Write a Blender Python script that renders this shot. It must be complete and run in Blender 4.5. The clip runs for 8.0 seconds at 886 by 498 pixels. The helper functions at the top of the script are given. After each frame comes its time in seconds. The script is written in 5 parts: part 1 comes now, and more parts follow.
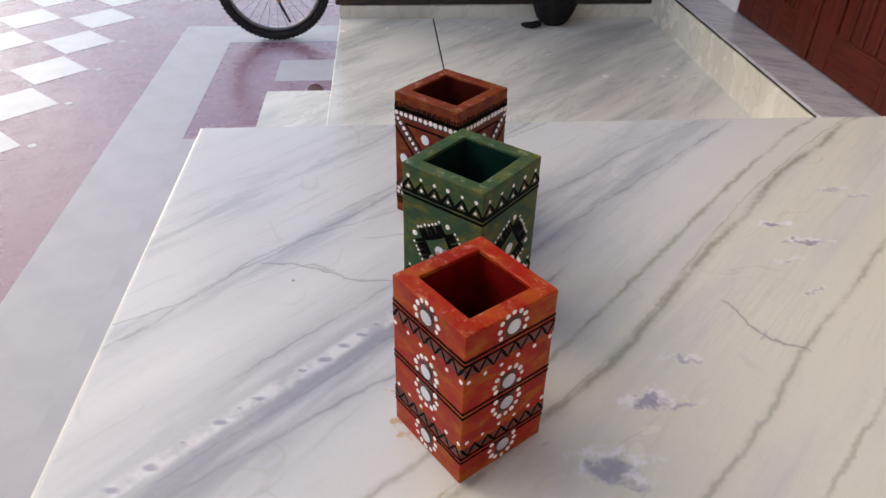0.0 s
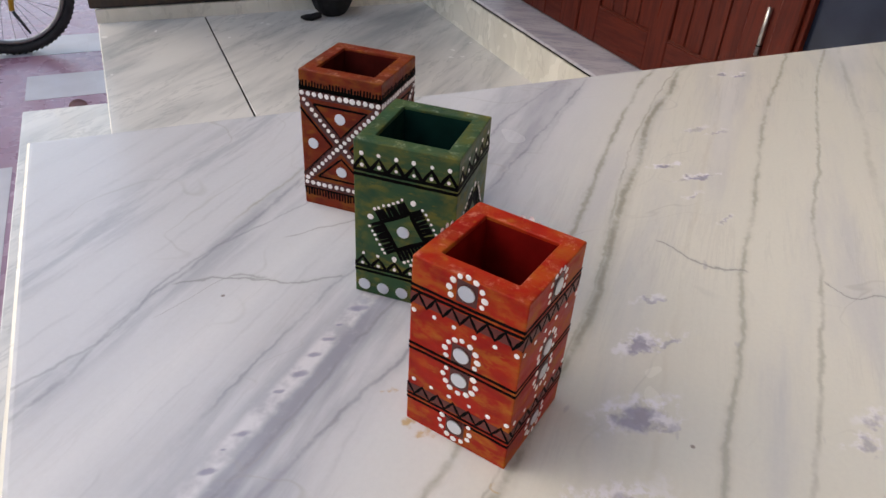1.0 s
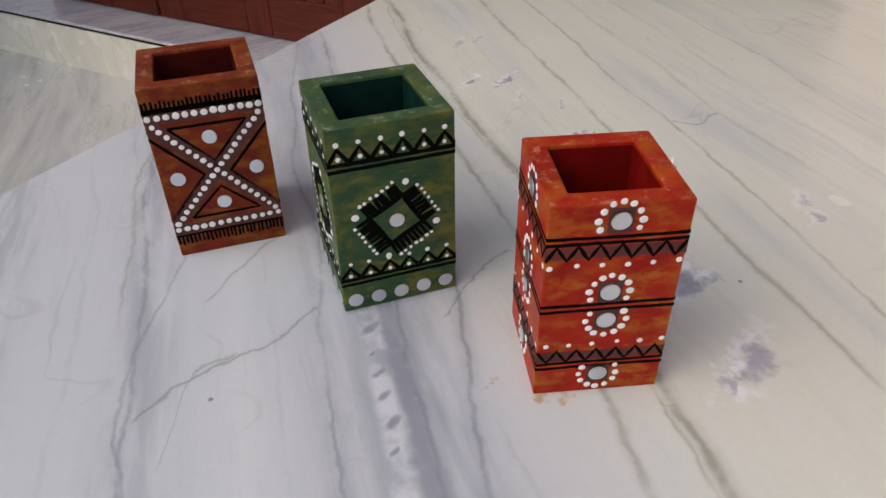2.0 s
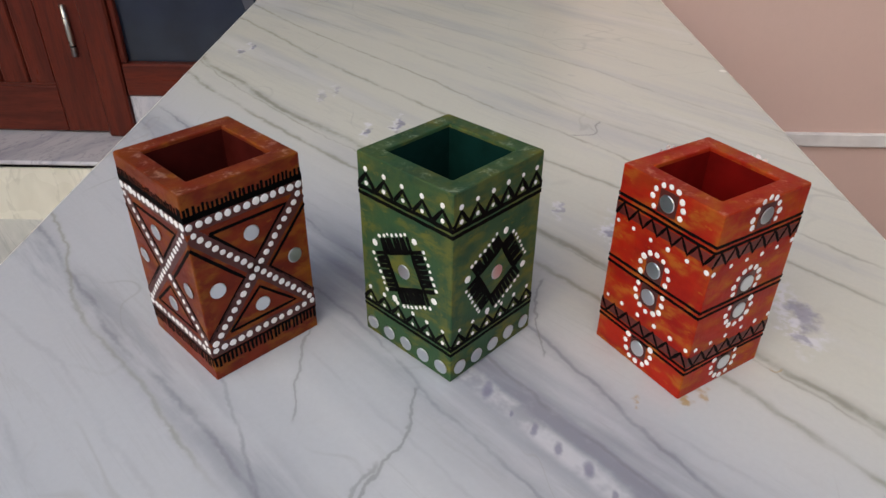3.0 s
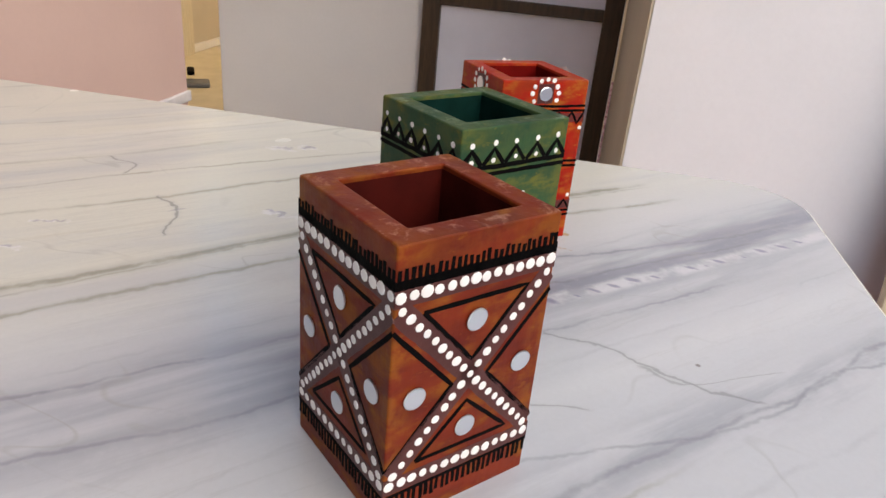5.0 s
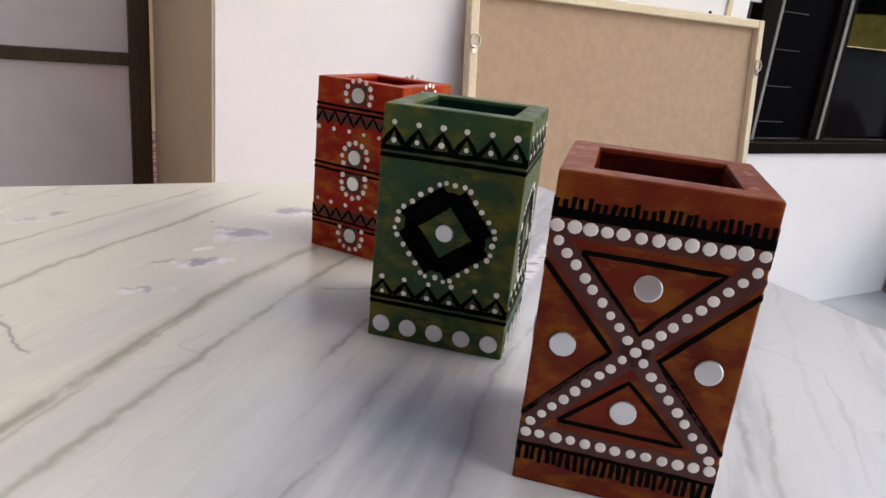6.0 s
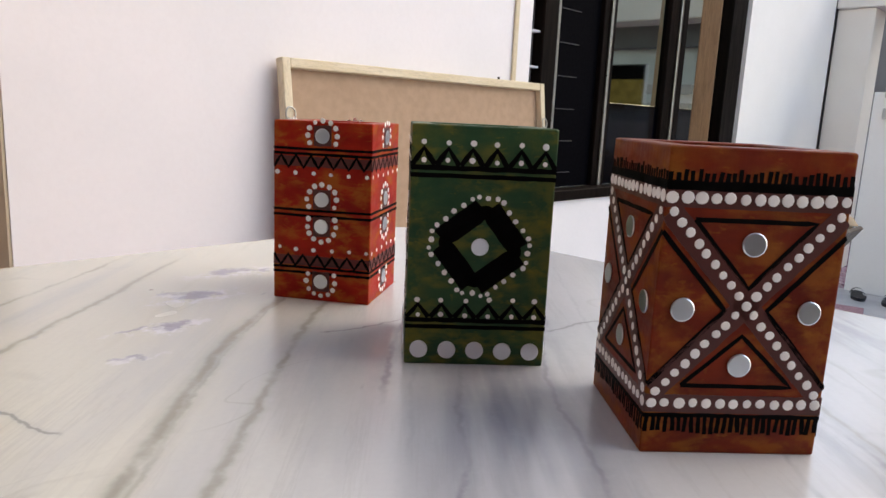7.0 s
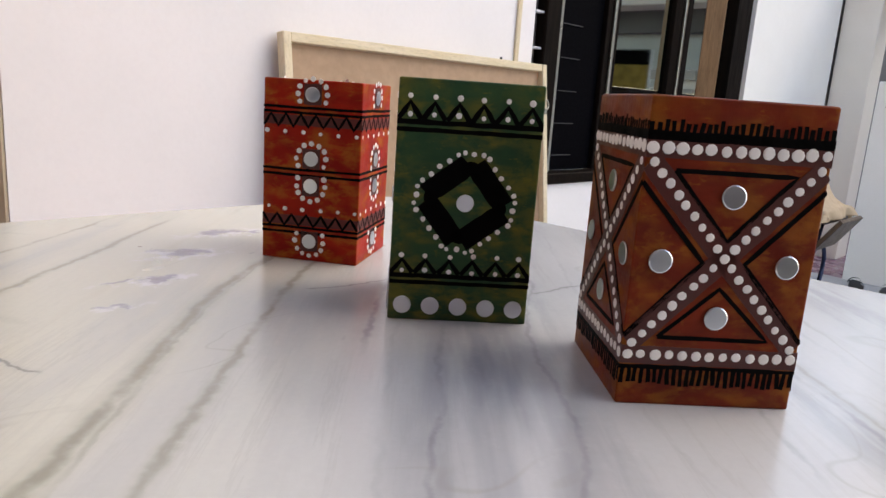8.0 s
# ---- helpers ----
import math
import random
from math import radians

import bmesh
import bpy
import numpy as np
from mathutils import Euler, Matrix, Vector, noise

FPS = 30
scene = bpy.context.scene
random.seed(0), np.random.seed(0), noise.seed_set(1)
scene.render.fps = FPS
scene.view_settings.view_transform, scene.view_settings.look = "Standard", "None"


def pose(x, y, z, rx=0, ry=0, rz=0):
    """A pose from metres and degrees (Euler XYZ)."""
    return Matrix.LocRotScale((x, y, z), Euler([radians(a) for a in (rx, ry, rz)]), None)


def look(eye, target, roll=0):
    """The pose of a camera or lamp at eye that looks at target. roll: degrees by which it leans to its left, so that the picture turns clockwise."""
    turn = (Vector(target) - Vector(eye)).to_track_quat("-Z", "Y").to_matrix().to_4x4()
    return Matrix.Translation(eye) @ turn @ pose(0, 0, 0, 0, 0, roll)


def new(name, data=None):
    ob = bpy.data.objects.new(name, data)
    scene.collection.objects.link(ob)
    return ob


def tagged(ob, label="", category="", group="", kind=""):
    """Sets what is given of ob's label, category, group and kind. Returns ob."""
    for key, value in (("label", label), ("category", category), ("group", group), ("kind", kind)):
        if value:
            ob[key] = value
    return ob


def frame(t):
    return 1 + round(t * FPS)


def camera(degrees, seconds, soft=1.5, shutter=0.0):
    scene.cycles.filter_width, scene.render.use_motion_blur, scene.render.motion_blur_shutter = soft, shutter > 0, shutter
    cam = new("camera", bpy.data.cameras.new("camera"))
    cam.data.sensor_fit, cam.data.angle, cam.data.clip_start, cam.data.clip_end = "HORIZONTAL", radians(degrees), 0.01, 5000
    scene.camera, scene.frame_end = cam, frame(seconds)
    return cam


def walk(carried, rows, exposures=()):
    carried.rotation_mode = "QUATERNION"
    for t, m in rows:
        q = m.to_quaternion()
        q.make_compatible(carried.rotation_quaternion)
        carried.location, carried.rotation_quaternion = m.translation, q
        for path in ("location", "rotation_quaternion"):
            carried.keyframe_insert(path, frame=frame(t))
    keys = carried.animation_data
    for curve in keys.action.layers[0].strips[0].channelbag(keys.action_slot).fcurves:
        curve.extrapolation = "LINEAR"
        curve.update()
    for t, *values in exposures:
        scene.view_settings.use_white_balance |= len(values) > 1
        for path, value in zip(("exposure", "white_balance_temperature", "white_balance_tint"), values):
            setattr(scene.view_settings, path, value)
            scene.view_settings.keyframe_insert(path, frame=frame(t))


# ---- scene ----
EXPOSURES = [(0.0, 1.25, 7850, 14), (1.2, 1.23, 7700, 13), (2.3, 1.07, 7450, 10), (3.0, 0.98, 7350, 9), (4.0, 0.99, 7500, 9), (4.6, 1.07, 7600, 10), (5.0, 1.33, 7700, 11), (6.3, 1.48, 7800, 12), (8.0, 1.48, 7800, 12)]
FOV = 64.2
PATH = [
    # seconds, eye, target, roll
    (0, (0.121, 0.172, 1.375), (0.267, 1.799, 0.222), 1.2),
    (0.2, (0.121, 0.17, 1.37), (0.29, 1.785, 0.201), 1.6),
    (0.5, (0.096, 0.172, 1.359), (0.456, 1.763, 0.202), 3.5),
    (0.8, (0.045, 0.195, 1.343), (0.613, 1.738, 0.204), 3.8),
    (1, (0.0, 0.229, 1.334), (0.714, 1.71, 0.195), 3.8),
    (1.2, (-0.048, 0.276, 1.328), (0.804, 1.67, 0.173), 2.5),
    (2.3, (-0.173, 0.481, 1.288), (1.367, 1.043, 0.142), -2.0),
    (2.5, (-0.192, 0.52, 1.3), (1.414, 0.988, 0.203), -2.2),
    (2.7, (-0.199, 0.566, 1.299), (1.468, 0.892, 0.243), -0.2),
    (3, (-0.19, 0.655, 1.292), (1.486, 0.684, 0.2), 0.6),
    (3.5, (-0.166, 0.781, 1.288), (1.435, 0.26, 0.209), 0.5),
    (3.7, (-0.16, 0.829, 1.286), (1.399, 0.118, 0.254), 1.3),
    (4, (-0.145, 0.907, 1.264), (1.293, -0.048, 0.254), 2.1),
    (4.2, (-0.124, 0.962, 1.262), (1.173, -0.227, 0.311), 1.7),
    (4.5, (-0.062, 1.026, 1.249), (0.983, -0.412, 0.332), 3.2),
    (4.8, (0.043, 1.063, 1.226), (0.722, -0.618, 0.383), 4.3),
    (5, (0.132, 1.062, 1.215), (0.42, -0.723, 0.361), 5.3),
    (5.2, (0.209, 1.056, 1.199), (0.165, -0.756, 0.353), 5.0),
    (6.3, (0.438, 0.977, 1.151), (-0.831, -0.495, 0.682), 5.4),
    (6.5, (0.463, 0.965, 1.144), (-0.949, -0.397, 0.757), 4.2),
    (6.8, (0.491, 0.941, 1.136), (-0.897, -0.45, 0.761), 2.6),
    (7, (0.5, 0.932, 1.122), (-0.923, -0.421, 0.744), 2.7),
    (7.5, (0.495, 0.925, 1.11), (-1.02, -0.332, 0.759), 3.1),
    (8, (0.496, 0.941, 1.108), (-0.922, -0.404, 0.683), 3.9),
]
cam = camera(FOV, 8.0, soft=1.5)
walk(cam, [(t, look(eye, aim, roll)) for t, eye, aim, roll in PATH], EXPOSURES)

# ---- daylight: hazy low sun over the open yard to the west and north of the porch ----
world = bpy.data.worlds.new("sky")
scene.world = world
world.use_nodes = True
wn = world.node_tree.nodes
sky = wn.new("ShaderNodeTexSky")
sky.sky_type, sky.sun_disc = "NISHITA", False
sky.sun_elevation, sky.sun_rotation = radians(33), radians(-60)
world.node_tree.links.new(sky.outputs[0], wn["Background"].inputs[0])
wn["Background"].inputs[1].default_value = 0.15
sun = new("sun", bpy.data.lights.new("sun", "SUN"))
sun.data.energy, sun.data.angle, sun.data.color = 0.65, radians(70), (1.0, 0.96, 0.90)
sun.matrix_world = look((-6.1, 3.5, 4.57), (0, 0, 0))


# ---- materials ----
class Mat:
    """A node material under construction."""

    def __init__(self, name, rough=0.5, metal=0.0):
        self.m = bpy.data.materials.new(name)
        self.m.use_nodes = True
        self.t = self.m.node_tree
        self.b = self.t.nodes["Principled BSDF"]
        self.b.inputs["Roughness"].default_value = rough
        self.b.inputs["Metallic"].default_value = metal

    def n(self, kind, **kw):
        node = self.t.nodes.new("ShaderNode" + kind)
        for k, v in kw.items():
            node.inputs[k.replace("_", " ")].default_value = v
        return node

    def link(self, a, b):
        self.t.links.new(a, b)

    def coords(self, space="Object", rot=(0, 0, 0), scale=(1, 1, 1), loc=(0, 0, 0)):
        c, m = self.n("TexCoord"), self.n("Mapping")
        m.inputs["Rotation"].default_value = [radians(a) for a in rot]
        m.inputs["Scale"].default_value = scale
        m.inputs["Location"].default_value = loc
        self.link(c.outputs[space], m.inputs[0])
        return m.outputs[0]

    def noise(self, vec, scale, detail=4.0, rough=0.55, dist=0.0):
        x = self.n("TexNoise", Scale=scale, Detail=detail, Roughness=rough, Distortion=dist)
        self.link(vec, x.inputs["Vector"])
        return x.outputs["Fac"]

    def ramp(self, fac, stops):
        r = self.n("ValToRGB")
        e = r.color_ramp.elements
        while len(e) < len(stops):
            e.new(0.5)
        for s, (p, c) in zip(e, stops):
            s.position = p
            s.color = (*c, 1) if len(c) == 3 else c
        self.link(fac, r.inputs[0])
        return r.outputs["Color"]

    def mix(self, fac, a, b, blend="MIX"):
        x = self.t.nodes.new("ShaderNodeMix")
        x.data_type, x.blend_type = "RGBA", blend
        for i, v in ((0, fac), (6, a), (7, b)):
            if isinstance(v, (int, float)):
                x.inputs[i].default_value = v
            elif isinstance(v, tuple):
                x.inputs[i].default_value = (*v, 1)
            else:
                self.link(v, x.inputs[i])
        return x.outputs[2]

    def math(self, op, a, b=0.0, c=None):
        x = self.n("Math")
        x.operation = op
        for i, v in enumerate((a, b) if c is None else (a, b, c)):
            if isinstance(v, (int, float)):
                x.inputs[i].default_value = v
            else:
                self.link(v, x.inputs[i])
        return x.outputs[0]

    def range(self, v, a, b, c=0.0, d=1.0, smooth=True):
        x = self.n("MapRange")
        x.interpolation_type = "SMOOTHSTEP" if smooth else "LINEAR"
        for i, k in enumerate((a, b, c, d)):
            x.inputs[i + 1].default_value = k
        self.link(v, x.inputs[0])
        return x.outputs[0]

    def color(self, c):
        if isinstance(c, tuple):
            self.b.inputs["Base Color"].default_value = (*c, 1)
        else:
            self.link(c, self.b.inputs["Base Color"])
        return self

    def rough(self, r):
        self.link(r, self.b.inputs["Roughness"])
        return self

    def bump(self, h, strength=0.2, dist=0.002):
        x = self.n("Bump", Strength=strength, Distance=dist)
        self.link(h, x.inputs["Height"])
        self.link(x.outputs[0], self.b.inputs["Normal"])
        return self


def plaster(name, a, b, rough=0.75, scale=1.6):
    """Painted plaster: two near tones in wide clouds, fine trowel relief."""
    m = Mat(name, rough)
    v = m.coords()
    big, fine = m.noise(v, scale, 3), m.noise(v, 60, 3)
    col = m.mix(m.range(big, 0.35, 0.68), a, b)
    col = m.mix(m.range(fine, 0.3, 0.8, 0, 0.10), col, tuple(x * 0.8 for x in a))
    m.color(col).bump(m.math("ADD", m.noise(v, 25, 5), m.math("MULTIPLY", fine, 0.4)), 0.12, 0.004)
    return m.m


def plain(name, c, rough=0.5, metal=0.0, var=0.12, scale=12.0, bump=0.1):
    m = Mat(name, rough, metal)
    v = m.coords()
    f = m.noise(v, scale, 5)
    m.color(m.mix(m.range(f, 0.3, 0.75), c, tuple(max(0, x * (1 - var * 2)) for x in c)))
    m.rough(m.range(f, 0.2, 0.8, max(0.02, rough - 0.08), min(1, rough + 0.1)))
    m.bump(m.noise(v, scale * 8, 3), bump, 0.001)
    return m.m


def wood(name, a, b, rough=0.4, axis="z", scale=1.0, coat=0.0):
    m = Mat(name, rough)
    s = {"x": (1.2, 14, 14), "y": (14, 1.2, 14), "z": (14, 14, 1.2)}[axis]
    v = m.coords(scale=tuple(k * scale for k in s))
    g, f = m.noise(v, 3.0, 6, 0.6, 0.6), m.noise(v, 22.0, 3)
    col = m.mix(m.range(g, 0.3, 0.7), a, b)
    col = m.mix(m.range(f, 0.45, 0.75, 0, 0.45), col, tuple(x * 0.45 for x in b))
    m.color(col).rough(m.range(g, 0.3, 0.7, rough - 0.08, rough + 0.12))
    m.bump(f, 0.15, 0.001)
    m.b.inputs["Coat Weight"].default_value = coat
    m.b.inputs["Coat Roughness"].default_value = 0.15
    return m.m


def marble(name, base, tint, vein, angle, rough=0.16, stretch=6.0, amount=0.6, scale=1.0):
    """Polished white marble with drawn-out grey clouds and thin veins along one direction."""
    m = Mat(name, rough)
    st = m.n("Mapping", Scale=(scale, scale * stretch, scale))
    m.link(m.coords(rot=(0, 0, angle)), st.inputs[0])
    v = st.outputs[0]
    cloud = m.noise(v, 1.6, 5, 0.6, 0.3)
    col = m.mix(m.range(cloud, 0.4, 0.72, 0, 0.8), base, tint)
    w = m.noise(v, 2.4, 6, 0.6, 0.5)
    line = m.range(m.math("ABSOLUTE", m.math("SUBTRACT", w, 0.5)), 0.0, 0.018, amount, 0)
    col = m.mix(line, col, vein)
    m.color(col)
    m.rough(m.range(m.noise(m.coords(), 8, 2), 0.3, 0.8, rough - 0.03, rough + 0.08))
    return m.m


M_PORCH = marble("porch_marble", (0.72, 0.715, 0.67), (0.36, 0.38, 0.375), (0.27, 0.285, 0.28), -45, 0.2, 5, 0.28, 0.62)
M_RISER = marble("riser_marble", (0.80, 0.77, 0.66), (0.64, 0.61, 0.51), (0.42, 0.40, 0.33), 40, 0.25, 3, 0.28, 0.9)
M_SILL = marble("sill_marble", (0.55, 0.54, 0.57), (0.36, 0.36, 0.42), (0.24, 0.24, 0.30), 30, 0.18, 4, 0.6, 3)
M_PINK = plaster("pink_plaster", (0.60, 0.43, 0.375), (0.56, 0.39, 0.345))
M_BAND = plain("white_band_paint", (0.72, 0.69, 0.68), 0.5)
M_GREYWALL = plaster("grey_white_plaster", (0.80, 0.73, 0.69), (0.76, 0.69, 0.66))
M_WHITEWALL = plaster("white_plaster", (0.86, 0.83, 0.84), (0.82, 0.80, 0.81))
M_BEIGE = plaster("beige_plaster", (0.62, 0.52, 0.38), (0.56, 0.47, 0.34))
M_CEIL = plaster("ceiling_paint", (0.82, 0.79, 0.74), (0.78, 0.75, 0.70))
M_DOOR = wood("red_stained_wood", (0.125, 0.020, 0.010), (0.075, 0.012, 0.007), 0.35, "z", 1.0, 0.12)
M_DOORH = wood("red_stained_wood_rail", (0.125, 0.020, 0.010), (0.075, 0.012, 0.007), 0.35, "y", 1.0, 0.12)
for stain in (M_DOOR, M_DOORH):
    stain.node_tree.nodes["Principled BSDF"].inputs["Specular IOR Level"].default_value = 0.2
    stain.node_tree.nodes["Principled BSDF"].inputs["Coat Weight"].default_value = 0.05
M_JAMB = wood("walnut_stained_wood", (0.080, 0.045, 0.022), (0.050, 0.028, 0.014), 0.4, "z")
M_DARKWOOD = wood("dark_stained_wood", (0.050, 0.028, 0.018), (0.028, 0.016, 0.012), 0.4, "z")
M_BROWNBOARD = wood("brown_board_wood", (0.060, 0.012, 0.006), (0.030, 0.007, 0.004), 0.5, "z")
M_BROWNBOARD.node_tree.nodes["Principled BSDF"].inputs["Specular IOR Level"].default_value = 0.08
M_PINE = wood("pine_batten", (0.74, 0.64, 0.47), (0.66, 0.55, 0.36), 0.55, "z", 1.4)
M_HARDBOARD = plain("hardboard", (0.42, 0.28, 0.18), 0.7, 0, 0.06, 30, 0.2)
M_PANEL = plain("pale_laminate", (0.86, 0.83, 0.90), 0.35, 0, 0.05, 3, 0.02)
M_GLASS = Mat("dark_glass", 0.03).color((0.004, 0.005, 0.008)).m
M_GLASS.node_tree.nodes["Principled BSDF"].inputs["IOR"].default_value = 2.6
M_SIDEGLASS = plain("blue_black_glass", (0.020, 0.028, 0.048), 0.08, 0, 0.2, 6, 0.0)
M_BLACK = plain("black_cloth", (0.0030, 0.0028, 0.0040), 0.9, 0, 0.2, 40, 0.3)
M_STEEL = plain("dull_steel", (0.55, 0.53, 0.48), 0.32, 1.0, 0.15, 60, 0.1)


# ---- building helpers ----
def box_bm(x0, x1, y0, y1, z0, z1, bevel=0.0, seg=1):
    bm = bmesh.new()
    bmesh.ops.create_cube(bm, size=1)
    bmesh.ops.scale(bm, vec=(x1 - x0, y1 - y0, z1 - z0), verts=bm.verts)
    bmesh.ops.translate(bm, vec=((x0 + x1) / 2, (y0 + y1) / 2, (z0 + z1) / 2), verts=bm.verts)
    if bevel:
        bmesh.ops.bevel(bm, geom=bm.edges[:], offset=bevel, segments=seg, affect="EDGES", profile=0.6)
    return bm


def mesh_of(name, bm, mat, smooth=False):
    me = bpy.data.meshes.new(name)
    bm.to_mesh(me)
    bm.free()
    if mat:
        me.materials.append(mat)
    if smooth:
        for p in me.polygons:
            p.use_smooth = True
    return me


def part(name, bm, mat, parent=None, label="", smooth=False, loc=None):
    ob = new(name, mesh_of(name, bm, mat, smooth))
    if parent:
        ob.parent = parent
    if loc:
        ob.location = loc
    return tagged(ob, label)


def structure(name, bm, mat, label, smooth=False):
    return tagged(part(name, bm, mat, None, label, smooth), kind="structure", category=name.split("_")[0])


def thing(name, label, category, loc=(0, 0, 0), rz=0.0, group="", size=1.0):
    ob = new(name)
    ob.empty_display_size = 0.05
    ob.matrix_basis = pose(*loc, 0, 0, rz) @ Matrix.Diagonal((size, size, size, 1))
    return tagged(ob, label, category, group)


def merged(*bms):
    out = bmesh.new()
    for b in bms:
        me = bpy.data.meshes.new("tmp")
        b.to_mesh(me)
        b.free()
        out.from_mesh(me)
        bpy.data.meshes.remove(me)
    return out


def tube_bm(points, r, seg=8, closed=False):
    """A round bar along a line of points."""
    bm = bmesh.new()
    pts = [Vector(p) for p in points]
    n, rings = len(pts), []
    for i, p in enumerate(pts):
        a = pts[(i - 1) % n] if closed or i else p
        b = pts[(i + 1) % n] if closed or i < n - 1 else p
        d = (b - a).normalized()
        q = d.to_track_quat("Z", "Y")
        rr = r[i] if isinstance(r, (list, tuple)) else r
        rings.append([bm.verts.new(p + q @ Vector((rr * math.cos(k * 2 * math.pi / seg), rr * math.sin(k * 2 * math.pi / seg), 0))) for k in range(seg)])
    for i in range(n if closed else n - 1):
        A, B = rings[i], rings[(i + 1) % n]
        for k in range(seg):
            bm.faces.new((A[k], A[(k + 1) % seg], B[(k + 1) % seg], B[k]))
    if not closed:
        bm.faces.new(rings[0][::-1])
        bm.faces.new(rings[-1])
    bmesh.ops.recalc_face_normals(bm, faces=bm.faces)
    return bm


def cyl_bm(r, z0, z1, seg=24, r2=None):
    return tube_bm([(0, 0, z0), (0, 0, z1)], [r, r if r2 is None else r2], seg)


def moved(bm, m):
    bmesh.ops.transform(bm, matrix=m, verts=bm.verts)
    return bm


# ---- heights and main lines of the plan ----
G, TOP = -0.20, 0.984      # yard, marble ledge
PORCH, STEP, SILL = 0.275, 0.05, 0.457
XW, XR, XD = 1.35, 1.48, 1.68   # pink wall, riser of the door sill, door
YS, YW = -2.60, -1.26  # back wall, white wall
NORTH = 3.74   # end of the porch
CEIL = 3.6
def slab_marble():
    """Cream and blue-white marble, part of the tint taken from the light; its veins run at 45 degrees across the ledge,
    crossed by fine cracks.
    """
    m = Mat("slab_marble", 0.13)
    co = m.n("TexCoord")
    sep = m.n("SeparateXYZ")
    m.link(co.outputs["Object"], sep.inputs[0])
    X, Y = sep.outputs[0], sep.outputs[1]
    across = m.math("MULTIPLY", m.math("SUBTRACT", Y, X), 0.7071)
    along = m.math("MULTIPLY", m.math("ADD", Y, X), 0.7071)
    pos = m.n("CombineXYZ")
    m.link(along, pos.inputs[0]), m.link(across, pos.inputs[1])
    st = m.n("Mapping", Scale=(1.0, 7.0, 1.0))
    m.link(pos.outputs[0], st.inputs[0])
    V, VS = pos.outputs[0], st.outputs[0]

    def swing(scale, amount, detail=2):
        return m.math("MULTIPLY", m.math("SUBTRACT", m.noise(V, scale, detail, 0.55), 0.5), amount)

    def near(a, b):
        return m.math("ABSOLUTE", m.math("SUBTRACT", a, b))

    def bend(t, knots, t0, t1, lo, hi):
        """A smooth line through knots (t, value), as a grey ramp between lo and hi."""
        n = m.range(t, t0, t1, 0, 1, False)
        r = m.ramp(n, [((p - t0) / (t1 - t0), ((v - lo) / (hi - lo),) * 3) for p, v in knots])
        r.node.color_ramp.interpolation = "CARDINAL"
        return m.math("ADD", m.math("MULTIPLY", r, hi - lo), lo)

    jitter = m.math("ADD", swing(30, 0.009, 3), swing(110, 0.0045, 3))
    trace = m.math("ADD", across, jitter)
    cross = m.math("ADD", along, m.math("ADD", swing(45, 0.012, 3), swing(130, 0.005, 2)))
    v = m.math("ADD", trace, swing(3.2, 0.045))
    # cream towards the house, cool white towards the yard, partly painted light; blue-grey clouds
    col = m.mix(m.range(v, 0.16, 0.34), (0.71, 0.70, 0.60), (0.62, 0.635, 0.65))
    cl = m.noise(VS, 2.0, 5, 0.62, 0.2)
    col = m.mix(m.range(cl, 0.45, 0.72, 0, 0.6), col, (0.51, 0.52, 0.535))
    wide = m.noise(VS, 0.9, 3, 0.5, 0.3)
    col = m.mix(m.range(wide, 0.50, 0.70, 0, 0.5), col, (0.80, 0.80, 0.78))
    band = m.math("MULTIPLY", m.range(near(trace, 0.345), 0.0, 0.062, 1, 0), m.range(m.noise(VS, 3.5, 4), 0.32, 0.60, 0.1, 0.95))
    col = m.mix(m.math("MULTIPLY", band, m.range(along, 0.60, 1.1, 1.0, 0.45)), col, (0.275, 0.285, 0.335))
    for c0, wd, k in ((0.502, 0.030, 0.55), (0.610, 0.040, 0.5), (0.385, 0.020, 0.35), (0.325, 0.018, 0.4)):
        f = m.math("MULTIPLY", m.range(near(v, c0), 0.0, wd, k, 0), m.range(m.noise(VS, 5 + c0 * 6, 4, 0.6), 0.40, 0.62))
        col = m.mix(f, col, (0.33, 0.345, 0.385))
    # fine parallel grain
    fine = m.n("Mapping", Scale=(1.0, 16.0, 1.0))
    m.link(V, fine.inputs[0])
    g = m.noise(fine.outputs[0], 3.0, 7, 0.66, 0.35)
    col = m.mix(m.math("MULTIPLY", m.range(near(g, 0.52), 0, 0.03, 0.14, 0), m.range(m.noise(V, 4.5, 2), 0.42, 0.62)), col, (0.36, 0.36, 0.34))
    # crossing hairlines
    hair = m.noise(m.coords(rot=(0, 0, 20)), 3.0, 3, 0.5, 0.4)
    col = m.mix(m.math("MULTIPLY", m.range(near(hair, 0.5), 0, 0.0040, 0.30, 0), m.range(m.noise(V, 6, 2), 0.45, 0.62)), col, (0.38, 0.38, 0.35))
    hair = m.noise(m.coords(rot=(0, 0, -62), scale=(1.0, 2.6, 1.0), loc=(0.4, 0.2, 0)), 2.6, 3, 0.5, 0.4)
    col = m.mix(m.math("MULTIPLY", m.range(near(hair, 0.47), 0, 0.0035, 0.32, 0), m.range(m.noise(V, 5, 2), 0.48, 0.62)), col, (0.38, 0.36, 0.31))
    olive, blue, brown = (0.30, 0.29, 0.225), (0.24, 0.245, 0.27), (0.48, 0.42, 0.31)
